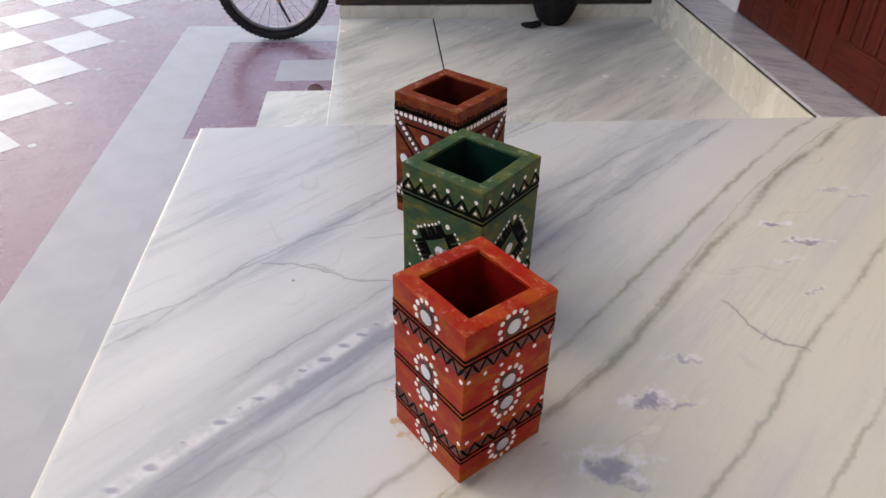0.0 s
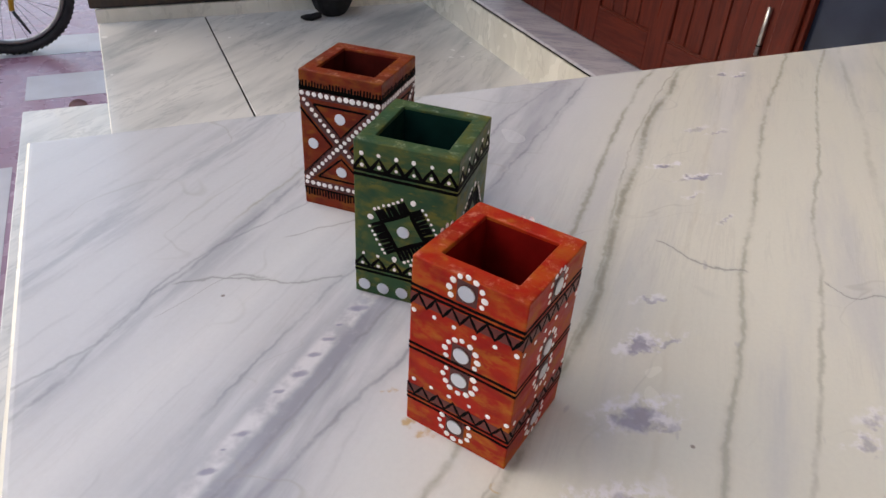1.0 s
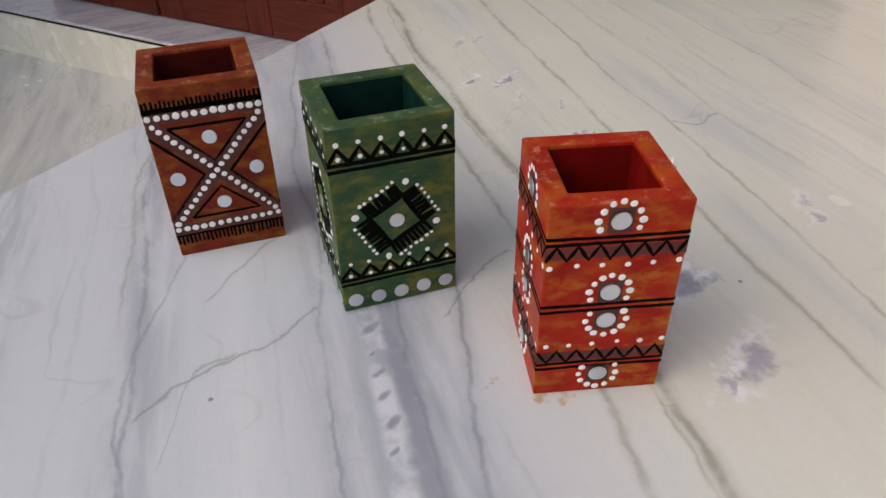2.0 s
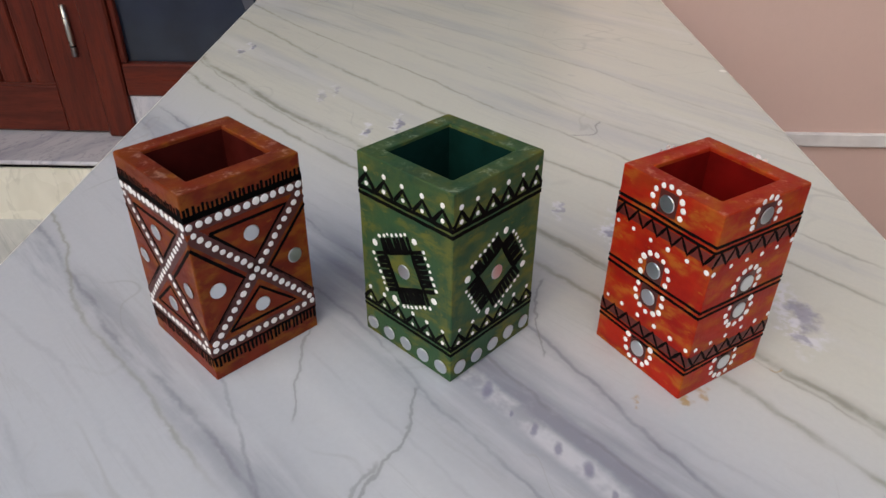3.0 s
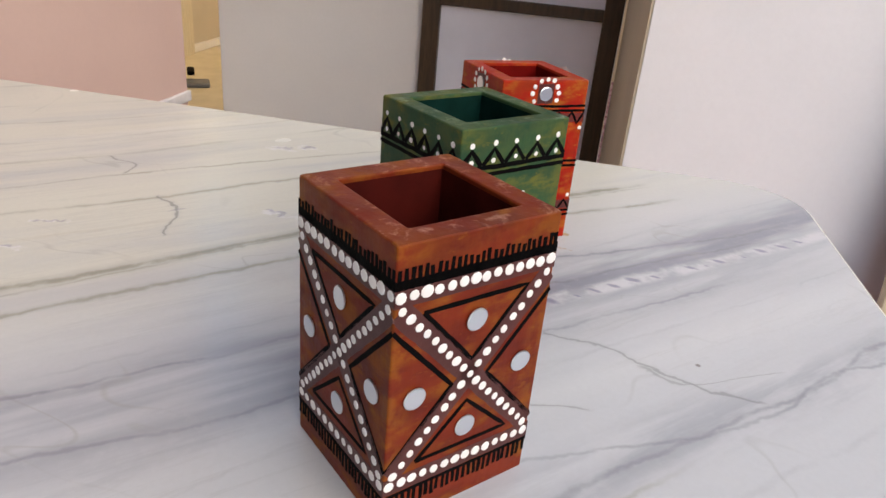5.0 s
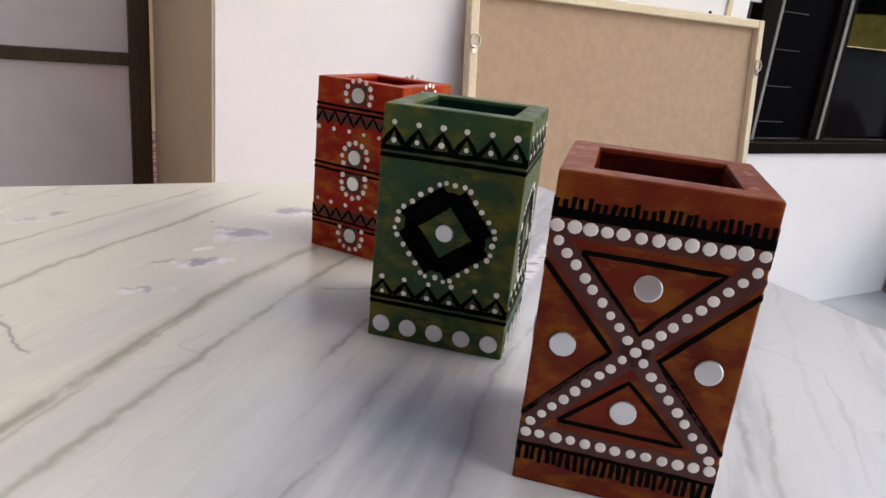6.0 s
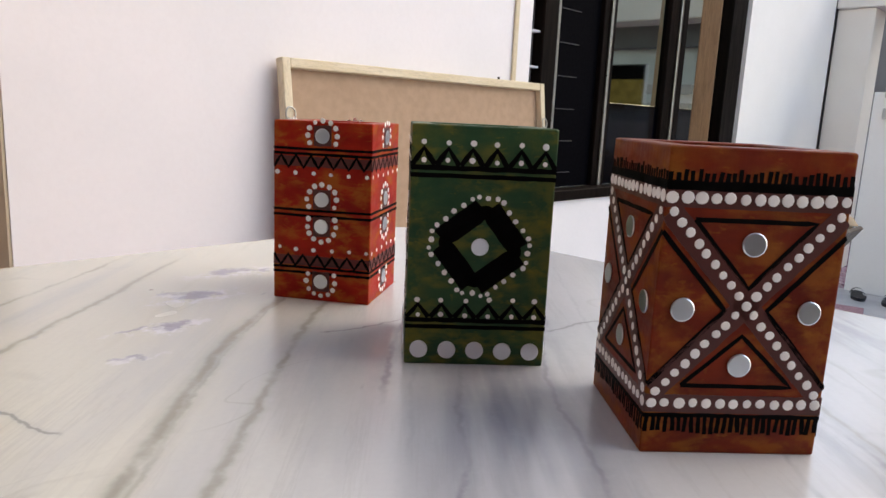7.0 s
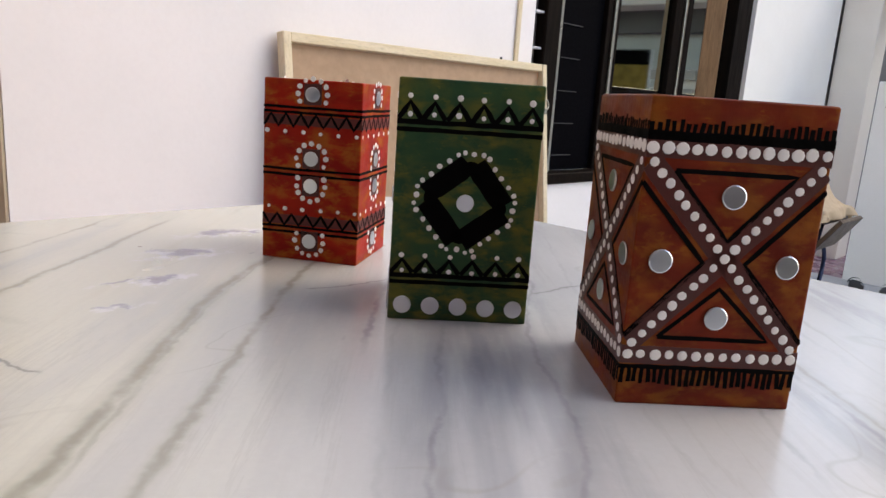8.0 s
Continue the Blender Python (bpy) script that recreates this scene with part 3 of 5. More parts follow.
structure("wall_pilaster", box_bm(-6.95, -5.001, YW - 0.22, YW + 0.004, G + 0.001, CEIL), M_LIMEWASH, "white plastered wall beside the window")
# The dark grey holds the shade on this set-back face.
structure("wall_lane", box_bm(-12.0, -6.951, YW - 0.5, YW - 0.05, G + 0.001, CEIL), M_LANE, "plastered wall set back beyond the white one, greyed for shade")
structure("column", box_bm(-7.35, -7.0, -1.25, -0.93, G + 0.001, 2.24, 0.012, 2), M_BEIGE2, "pale beige plastered porch column")
# Roof added out of view; its edges shape the daylight on the ledge.
structure("ceiling", merged(box_bm(0.35, 5.7, -1.1, NORTH + 0.24, CEIL, CEIL + 0.15), box_bm(-5.3, 2.1, -6.6, -2.5, CEIL, CEIL + 0.15)), M_CEIL, "unseen pale slab over the porch, placed to shape the daylight")
# Upper wall out of view, added to keep high sun off the ledge.
structure("wall_upper", box_bm(1.35, 1.6, -1.1, NORTH + 0.24, CEIL + 0.151, 7.0), M_WHITEWALL, "unseen wall above the roof, added to block the sun")
structure("beam", box_bm(-7.4, -6.96, -1.255, 9.0, 2.241, 2.65, 0.01), M_BEIGE2, "beige plastered beam over the yard edge")
structure("wall_behind", merged(box_bm(-5.3, 2.1, -6.6, -6.5, G + 0.001, CEIL), box_bm(2.1, 5.7, -6.6, -6.5, G + 0.001, 1.7), box_bm(5.6, 5.7, -6.5, -1.0, G + 0.001, 1.7), box_bm(5.6, 5.7, -1.0, NORTH + 0.24, G + 0.001, CEIL)), M_BEIGE, "plain beige walls that close the house")


def compound_wall():
    w = structure("wall_compound", box_bm(-6.39, -6.167, -0.638, 9.0, G + 0.001, 1.131, 0.01), M_LIMEWASH, "low white plastered compound wall with a crack")
    part("pillar", box_bm(-6.425, -6.119, -0.633, -0.144, G + 0.002, 1.449, 0.006), M_LIMEWASH, w)
    part("ledge", box_bm(-6.473, -6.078, -0.550, -0.102, 1.237, 1.320, 0.006), M_BAND2, w, "grey plaster ledge")
    part("ledge", box_bm(-6.473, -6.078, -0.550, -0.085, 1.402, 1.497, 0.006), M_BAND2, w, "grey plaster cap")
    pts, y, z = [], -0.132, 1.119
    rnd = random.Random(4)
    for k in range(16):
        pts.append((-6.168, y, z))
        y += rnd.uniform(-0.026, 0.0095)
        z -= 0.040
    part("crack", tube_bm(pts, 0.0041, 5), M_INK, w, "thin dark crack in the plaster")


compound_wall()


def opposite_house():
    """The neighbour's house across the yard, which the window mirrors."""
    h = thing("neighbour_house", "two-storey whitewashed house with a balcony and ochre-curtained windows", "house", (-13.0, 4.6, G), 90)
    holes = ((-4.4, -2.6), (-0.95, 0.9), (4.0, 5.8))
    z0, z1 = 1.55, 2.49
    edges = [-6.0] + [v for hole in holes for v in hole] + [12.0]
    piers = [box_bm(edges[k], edges[k + 1], 0, 0.3, z0, z1) for k in range(0, len(edges), 2)]
    part("wall", merged(box_bm(-6, 12, 0, 0.3, 0.001, z0), box_bm(-6, 12, 0, 0.3, z1, 7.0), *piers), M_HOUSE, h, "pale green-white plastered wall")
    # No real beam: a dark band paints the balcony's shade on the wall.
    part("beam", box_bm(-6, 12, -0.25, -0.002, 2.78, 3.42, 0.01), M_LANE, h, "dark band for the shade under the balcony")
    for a, b in holes:
        w = part("window", box_bm(a, b, 0.16, 0.2, z0, z1), M_INK, h, "dark window opening")
        part("curtain", box_bm(a + 0.04, b - 0.04, 0.12, 0.15, z0, z1 - 0.30, 0.004), M_OCHRE, w, "ochre curtain")
        for x in (a, b - 0.07):
            part("frame", box_bm(x, x + 0.07, -0.02, 0.1, z0, z1), M_LIMEWASH, w, "white frame")
    part("roof", box_bm(-6.2, 12.3, -0.6, 4, 7.0, 7.2), M_BAND2, h)
    b = part("balcony", box_bm(-6, 12, -1.2, -0.003, 3.42, 3.55), M_HOUSE, h)
    part("fascia", box_bm(-6, 12, -1.26, -1.201, 3.24, 3.53, 0.004), M_HOUSE, b)
    for k in range(90):
        part("baluster", box_bm(-5.95 + k * 0.2, -5.93 + k * 0.2, -1.17, -1.15, 3.55, 4.4), M_INK, b)
    part("handrail", box_bm(-6, 12, -1.19, -1.13, 4.4, 4.45), M_INK, b)
    for x in (-3.5, 0.5, 5.0):
        part("door", box_bm(x, x + 1.1, -0.05, -0.004, 3.552, 5.6, 0.004), M_DARKWOOD, h)


M_OCHRE = plain("ochre_curtain_cloth", (0.42, 0.27, 0.05), 0.85, 0, 0.2, 6, 0.2)
M_HOUSE = plaster("green_white_house_plaster", (0.76, 0.78, 0.72), (0.70, 0.72, 0.66))
opposite_house()


# ---- painted pen holders ----
def dome_mesh():
    """A bead of paint: a low dome of radius 1."""
    bm = bmesh.new()
    top = bm.verts.new((0, -0.13, 0))
    rings = [[bm.verts.new((r * math.cos(a * math.pi / 4.5), -h, r * math.sin(a * math.pi / 4.5))) for a in range(9)] for r, h in ((0.78, 0.128), (0.93, 0.10), (1.0, 0.0))]
    for k in range(9):
        bm.faces.new((top, rings[0][(k + 1) % 9], rings[0][k]))
        for A, B in zip(rings, rings[1:]):
            bm.faces.new((A[k], A[(k + 1) % 9], B[(k + 1) % 9], B[k]))
    bmesh.ops.recalc_face_normals(bm, faces=bm.faces)
    return mesh_of("paint_dot", bm, M_WHITE, True)


def disc_mesh():
    """A small round mirror with a thin bevelled edge, radius 1."""
    bm = bmesh.new()
    prof = ((0.0, -0.10), (0.90, -0.10), (1.0, -0.05), (1.0, 0.02))
    rings = [[bm.verts.new((r * math.cos(a * math.pi / 10), y, r * math.sin(a * math.pi / 10))) for a in range(20)] for r, y in prof[1:]]
    bm.faces.new(rings[0])
    for A, B in zip(rings, rings[1:]):
        for k in range(20):
            bm.faces.new((A[k], A[(k + 1) % 20], B[(k + 1) % 20], B[k]))
    bmesh.ops.recalc_face_normals(bm, faces=bm.faces)
    return mesh_of("mirror", bm, M_MIRROR)


DOT, DISC = dome_mesh(), disc_mesh()


class Face:
    """One side of a holder: u from 0 to 1 across, v from 0 to 1 up."""

    def __init__(self, th, w, h, k, rnd):
        self.th, self.w, self.h, self.rnd = th, w, h, rnd
        self.m = pose(0, 0, 0, 0, 0, 90 * k) @ Matrix.Translation((-w / 2, -w / 2, 0))

    def at(self, u, v, out=0.0):
        return self.m @ Vector((u * self.w, -out, v * self.h))

    def put(self, name, me, u, v, r, sx=1.0, out=0.0, tilt=0.0):
        ob = new(name, me)
        ob.parent = self.th
        ob.matrix_basis = Matrix.Translation(self.at(u, v, out)) @ self.m.to_3x3().to_4x4() @ pose(0, 0, 0, self.rnd.uniform(-tilt, tilt), 0, self.rnd.uniform(-tilt, tilt)) @ Matrix.Diagonal((r * sx, r, r, 1))

    def dot(self, u, v, r, j=0.004):
        q = self.rnd
        self.put("paint_dot", DOT, u + q.uniform(-j, j), v + q.uniform(-j, j) * 0.6, r * self.w * q.uniform(0.86, 1.12), q.uniform(0.92, 1.1), 0.0002)

    def mirror(self, u, v, r):
        self.put("mirror", DISC, u, v, r * self.w, 1.0, 0.0006, 2.5)

    def row(self, u0, v0, u1, v1, n, r, j=0.004):
        for i in range(n):
            t = i / (n - 1)
            self.dot(u0 + (u1 - u0) * t, v0 + (v1 - v0) * t, r, j)

    def strokes(self, name, lines, width, mat, out=0.0002, wave=0.12, label=""):
        """Raised brush strokes along lines of (u, v)."""
        bm = bmesh.new()
        for line in lines:
            pts = []
            for (a, b), (c, d) in zip(line, line[1:]):
                n = max(2, int(math.hypot((c - a) * self.w, (d - b) * self.h) / 0.004))
                pts += [(a + (c - a) * i / n, b + (d - b) * i / n) for i in range(n)]
            pts.append(line[-1])
            P = [Vector((u * self.w, v * self.h)) for u, v in pts]
            rows = []
            for i, p in enumerate(P):
                d = (P[min(i + 1, len(P) - 1)] - P[max(i - 1, 0)]).normalized()
                nrm = Vector((-d.y, d.x)) * width * self.w * 0.5
                a = p + nrm * self.rnd.uniform(1 - wave, 1 + wave)
                b = p - nrm * self.rnd.uniform(1 - wave, 1 + wave)
                rows.append([bm.verts.new(self.m @ Vector((min(max(q.x, -0.0003), self.w + 0.0003), -o, q.y))) for q, o in ((a, -0.0002), (a, out), (b, out), (b, -0.0002))])
            for A, B in zip(rows, rows[1:]):
                for k in range(3):
                    bm.faces.new((A[k], A[k + 1], B[k + 1], B[k]))
            bm.faces.new(rows[0][::-1])
            bm.faces.new(rows[-1])
        bmesh.ops.recalc_face_normals(bm, faces=bm.faces)
        return part(name, bm, mat, self.th, label)


def holder_body(name, label, x, y, rz, w, h, mat, inner):
    th = thing(name, label, "pen holder", (x, y, TOP), rz, "painted pen holders on the ledge")
    o, i, fl = w / 2, w / 2 - 0.0118, 0.01
    bm = bmesh.new()
    ring = [(-1, -1), (1, -1), (1, 1), (-1, 1)]
    lv = [[bm.verts.new((sx * r, sy * r, z)) for sx, sy in ring] for r, z in ((o, 0), (o, h), (i, h), (i, fl))]
    bm.faces.new(lv[0][::-1])
    bm.faces.new(lv[3])
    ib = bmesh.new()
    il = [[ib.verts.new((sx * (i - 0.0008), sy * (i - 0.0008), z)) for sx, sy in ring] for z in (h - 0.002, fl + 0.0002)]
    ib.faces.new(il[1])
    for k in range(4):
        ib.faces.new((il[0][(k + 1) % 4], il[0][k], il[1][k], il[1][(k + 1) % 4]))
    for a, b in zip(lv, lv[1:]):
        for k in range(4):
            bm.faces.new((a[k], a[(k + 1) % 4], b[(k + 1) % 4], b[k]))
    bmesh.ops.recalc_face_normals(bm, faces=bm.faces)
    bmesh.ops.bevel(bm, geom=bm.edges[:], offset=0.0011, segments=3, affect="EDGES", profile=0.6)
    part("body", bm, mat, th)
    part("inside", ib, inner, th, "stained inside, darkened for the shade within")
    return th


def brown_face(f, n_top, tooth=0.022):
    f.strokes("maroon_band", [[(0, 0.842), (1, 0.842)]], 0.105, M_MAROON, 0.00015, 0.05, "maroon painted border")
    f.strokes("maroon_band", [[(0, 0.172), (1, 0.172)]], 0.105, M_MAROON, 0.00015, 0.05, "maroon painted border")
    f.strokes("maroon_cross", [[(0.03, 0.80), (0.97, 0.21)], [(0.97, 0.80), (0.03, 0.21)]], 0.125, M_MAROON, 0.0002, 0.05, "maroon painted cross")
    q = f.rnd
    comb = [[(u + q.uniform(-0.004, 0.004), 0.865), (u + q.uniform(-0.006, 0.006), 0.926 + q.uniform(-0.008, 0.008))] for u in [0.018 + 0.0370 * i for i in range(27)]]
    tagged(f.strokes("comb_band", [[(0, 0.872), (1, 0.872)], [(0, 0.880), (1, 0.880)], [(0, 0.888), (1, 0.888)]] + comb, tooth, M_INK, 0.0002, 0.25, "black comb border"), kind="stuff")
    comb = [[(u + q.uniform(-0.004, 0.004), 0.128), (u + q.uniform(-0.006, 0.006), 0.074 + q.uniform(-0.007, 0.007))] for u in [0.018 + 0.0370 * i for i in range(27)]]
    tagged(f.strokes("comb_band", [[(0, 0.132), (1, 0.132)]] + comb, tooth, M_INK, 0.0002, 0.25, "black comb border"), kind="stuff")
    f.strokes("triangle_line", [[(0.17, 0.775), (0.83, 0.775), (0.5, 0.56), (0.17, 0.775)]], 0.026, M_INK, label="black painted triangle")
    f.strokes("triangle_line", [[(0.19, 0.235), (0.81, 0.235), (0.5, 0.405), (0.19, 0.235)]], 0.024, M_INK, label="black painted triangle")
    f.strokes("angle_line", [[(0.0, 0.735), (0.385, 0.488), (0.0, 0.235)]], 0.028, M_INK, label="black painted angle")
    f.strokes("angle_line", [[(1.0, 0.735), (0.615, 0.488), (1.0, 0.235)]], 0.028, M_INK, label="black painted angle")
    f.row(0.035, 0.842, 0.965, 0.845, n_top, 0.0325)
    f.row(0.035, 0.175, 0.965, 0.175, n_top, 0.029)
    f.row(0.05, 0.798, 0.95, 0.213, 19, 0.0262)
    for i in range(19):
        if i != 9:
            t = i / 18
            f.dot(0.95 - 0.90 * t, 0.798 - 0.585 * t, 0.0262)
    for u, v in ((0.5, 0.703), (0.5, 0.308), (0.15, 0.488), (0.85, 0.488)):
        f.mirror(u, v, 0.066)


def teeth(n, v0, v1, u0=0.0, u1=1.0, down=False):
    s = (u1 - u0) / n
    return [[(u0 + s * (i + 0.04), v0), (u0 + s * (i + 0.5), v1), (u0 + s * (i + 0.96), v0)] for i in range(n)]


def green_face(f, n, turn, dense=False):
    q = f.rnd
    f.strokes("zigzag_band", teeth(n, 0.838, 0.905) + [[(0, 0.828), (1, 0.828)]], 0.036, M_INK, 0.0002, 0.2, "black zigzag border")
    f.strokes("border_line", [[(0, 0.797), (1, 0.797)]], 0.032, M_INK, 0.0002, 0.15)
    f.strokes("zigzag_band", teeth(6, 0.205, 0.262) + [[(0, 0.194), (1, 0.194)]], 0.032, M_INK, 0.0002, 0.2, "black zigzag border")
    f.strokes("border_line", [[(0, 0.165), (1, 0.165)]], 0.028, M_INK, 0.0002, 0.15)
    for i in range(n):
        u = (i + 0.5) / n
        f.dot(u, 0.928, 0.021), f.dot(u, 0.858, 0.019)
    for i in range(6):
        u = (i + 0.5) / 6
        f.dot(u, 0.283, 0.019, 0.008), f.dot(u, 0.216, 0.017)
    asp = f.w / f.h
    ca, sa = math.cos(radians(turn)), math.sin(radians(turn))

    def P(a, b):
        return 0.5 + (a * ca - b * sa), mid + (a * sa + b * ca) * asp

    mid = 0.51 if dense else 0.49
    a, b = (0.155, 0.285) if dense else (0.16, 0.285)
    n_comb, wide = (11, 0.046) if dense else (9, 0.034)
    f.strokes("diamond_line", [[P(-a, -a), P(a, -a), P(a, a), P(-a, a), P(-a, -a)]], 0.044, M_INK, label="black painted diamond")
    comb = []
    for k in range(4):
        for i in range(n_comb):
            s = -a + 2 * a * i / (n_comb - 1)
            e = [(s, a), (s + q.uniform(-0.012, 0.012), b)]
            for _ in range(k):
                e = [(-y, x) for x, y in e]
            comb.append([P(*p) for p in e])
        for i in range(6 if dense else 0):
            t = radians(8 + 15 * i)
            e = [(a, a), (a + (b - a) * 0.55 * math.cos(t), a + (b - a) * 0.55 * math.sin(t))]
            for _ in range(k):
                e = [(-y, x) for x, y in e]
            comb.append([P(*p) for p in e])
    tagged(f.strokes("diamond_comb", comb, wide, M_INK, 0.0002, 0.25, "black brush strokes round the diamond"), kind="stuff")
    for k in range(4):
        n_dot = 5 if dense else 7
        ring = [(-a + 2 * a * i / (n_dot - 1), b + 0.022, 0.019 if dense else 0.0165) for i in range(n_dot)]
        ring += [(a + 0.085, a + 0.085, 0.021), (a + 0.045, a + 0.135, 0.017), (a + 0.135, a + 0.045, 0.017)] if dense else [(a + 0.085, a + 0.085, 0.029)]
        for x, y, r in ring:
            for _ in range(k):
                x, y = -y, x
            f.dot(*P(x, y), r, 0.006)
    f.mirror(0.5, mid, 0.062)
    for i in range(5):
        f.mirror(0.10 + 0.2 * i, 0.066 + q.uniform(-0.003, 0.003), 0.064)


def flower(f, v, up):
    f.strokes("flower_ground", [[(0.5 - 0.09, v), (0.5 + 0.09, v)]], 0.20, M_MAROON, 0.0002, 0.05, "maroon painted flower ground")
    asp = f.w / f.h
    for i in range(9):
        t = radians(-28 + i * 29.5) if up else radians(152 + i * 29.5)
        f.dot(0.5 + 0.150 * math.cos(t), v + 0.150 * math.sin(t) * asp, 0.0265, 0.006)
    f.mirror(0.5, v, 0.073)


def red_face(f):
    q = f.rnd
    for v, up in ((0.922, True), (0.575, True), (0.425, False), (0.112, False)):
        flower(f, v, up)
    for v in (0.850, 0.822, 0.513, 0.482, 0.185, 0.157):
        f.strokes("border_line", [[(0, v), (0.35, v + q.uniform(-0.003, 0.003)), (0.65, v + q.uniform(-0.003, 0.003)), (1, v)]], 0.026, M_INK, 0.0002, 0.2)
    for v in (0.780, 0.226):
        f.strokes("zigzag_ground", [[(0, v), (1, v)]], 0.098, M_DARKRED, 0.00015, 0.06, "dark red painted ground of the zigzag")
    zig = [(i / 13, 0.812 if i % 2 else 0.745) for i in range(14)]
    f.strokes("zigzag_band", [zig], 0.030, M_INK, 0.0002, 0.2, "black zigzag border")
    zig = [(i / 13, 0.195 if i % 2 else 0.258) for i in range(14)]
    f.strokes("zigzag_band", [zig], 0.030, M_INK, 0.0002, 0.2, "black zigzag border")
    for i in range(6):
        u = 0.04 + i * 0.184
        f.dot(u, 0.715, 0.022, 0.008), f.dot(u + 0.02 if u < 0.9 else u, 0.292, 0.021, 0.008)


def pen_holders():
    rnd = random.Random(11)
    for kind, x, y, rz, w, h, mat, label in (
        ("red", *HOLDERS["red"], M_RED, "red-orange painted wooden pen holder with round mirror flowers"),
        ("green", *HOLDERS["green"], M_GREEN, "green painted wooden pen holder with black diamonds and white dots"),
        ("brown", *HOLDERS["brown"], M_RUST, "rust-brown painted wooden pen holder with white dotted crosses"),
    ):
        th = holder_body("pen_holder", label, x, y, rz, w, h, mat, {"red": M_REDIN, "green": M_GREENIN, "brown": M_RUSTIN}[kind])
        for k in range(4):
            f = Face(th, w, h, k, rnd)
            if kind == "red":
                red_face(f)
            elif kind == "green":
                green_face(f, 6 if k in (0, 2) else 5, (30, 32, 38, 25)[k], k == 2)
            else:
                brown_face(f, 14 if k % 2 else 13, 0.024 if k == 2 else 0.022)


HOLDERS = {
    # x, y, turn, width, height
    "red": (0.1708, 0.5076, -56.7, 0.0720, 0.1283),
    "green": (0.1862, 0.6576, -42.6, 0.0779, 0.1322),
    "brown": (0.1824, 0.8006, -43.1, 0.0766, 0.1300),
}
pen_holders()


# ---- entrance ----
def panelled_leaf(name, y0, y1, label, hinge_y=None):
    """A wooden door leaf: stiles, rails, and panels with vertical grooves."""
    d = tagged(thing(name, label, "door", (XD, (y0 + y1) / 2, SILL + 0.006)), kind="structure")
    w, h, t = y1 - y0 - 0.006, 2.06, 0.02
    st = 0.120
    rails = [(0, 0.132), (0.99, 1.10), (h - 0.12, h)]
    for a, b in ((-w / 2, -w / 2 + st), (w / 2 - st, w / 2), (-0.052, 0.052)):
        part("stile", box_bm(-t, t, a, b, 0, h, 0.004), M_DOOR, d)
    for z0, z1 in rails:
        for a, b in ((-w / 2 + st, -0.052), (0.052, w / 2 - st)):
            part("rail", box_bm(-t + 0.002, t - 0.002, a, b, z0, z1, 0.003), M_DOORH, d)
    for (_, z0), (z1, _) in zip(rails, rails[1:]):
        for a, b in ((-w / 2 + st, -0.052), (0.052, w / 2 - st)):
            n = 4
            s = (b - a) / n
            p = part("panel", box_bm(-0.004, 0.010, a, b, z0, z1), M_DOOR, d)
            for i in range(n):
                part("strip", box_bm(-0.011, -0.003, a + s * i + 0.003, a + s * (i + 1) - 0.003, z0 + 0.004, z1 - 0.004, 0.003), M_DOOR, p)
            part("bead", box_bm(-0.017, -0.010, a, b, z0, z0 + 0.008, 0.002), M_DOORH, p, "worn pale lower bead")
    if hinge_y is not None:
        hg = part("hinge", moved(cyl_bm(0.0075, 0.0, 0.135, 12), Matrix.Translation((-t - 0.006, hinge_y, 0.220))), M_STEEL, d, "worn steel butt hinge", True)
        for k in range(4):
            part("ring", moved(cyl_bm(0.0083, 0.0, 0.003, 12), Matrix.Translation((-t - 0.006, hinge_y, 0.246 + 0.025 * k))), M_INK if k == 0 else M_STEEL, hg)
    return d


panelled_leaf("door_1", 1.634, 2.585, "closed red-stained wooden door leaf with grooved panels", -0.433)
panelled_leaf("door_2", 2.590, 3.187, "narrow red-stained wooden door leaf, closed")


def side_window():
    w = tagged(thing("window_1", "red-stained side window with dark etched glass", "window", (XD, 1.0, SILL)), kind="structure")
    y0, y1 = 0.46 - 1.0, 1.557 - 1.0
    part("post", box_bm(-0.045, 0.045, y1, y1 + 0.074, 0.002, 2.1, 0.005), M_DOOR, w)
    part("post", box_bm(-0.030, 0.030, y0 - 0.06, y0, 0.120, 2.1, 0.005), M_DOOR, w)
    part("rail", box_bm(-0.035, 0.035, y0, y1, 0.120, 0.210, 0.004), M_DOORH, w)
    part("stop", box_bm(-0.030, -0.012, y1 - 0.016, y1, 0.211, 2.05, 0.002), M_DOOR, w)
    part("rail", box_bm(-0.035, 0.035, y0, y1, 2.05, 2.1, 0.004), M_DOORH, w)
    g = part("pane", box_bm(-0.012, -0.006, y0, y1 - 0.014, 0.211, 2.049), M_SIDEGLASS, w, "blue-black glass pane")
    pts = [(-0.0125, 0.017 + 0.184 * math.cos(a), 0.427 + 0.241 * math.sin(a)) for a in [radians(-85 + 11 * k) for k in range(24)]]
    bm = bmesh.new()
    rows = []
    for i, p in enumerate(pts):
        k = 0.014 * math.sin(math.pi * i / (len(pts) - 1)) + 0.0035
        d = Vector((0, p[1] - 0.017, p[2] - 0.427)).normalized()
        rows.append((bm.verts.new(Vector(p) + d * k), bm.verts.new(Vector(p) - d * k)))
    for A, B in zip(rows, rows[1:]):
        bm.faces.new((A[0], B[0], B[1], A[1]))
    part("etching", bm, M_FROST, g, "pale etched curve on the glass")


M_FROST = plain("frosted_etching", (0.055, 0.062, 0.085), 0.7, 0, 0.1, 30)
side_window()


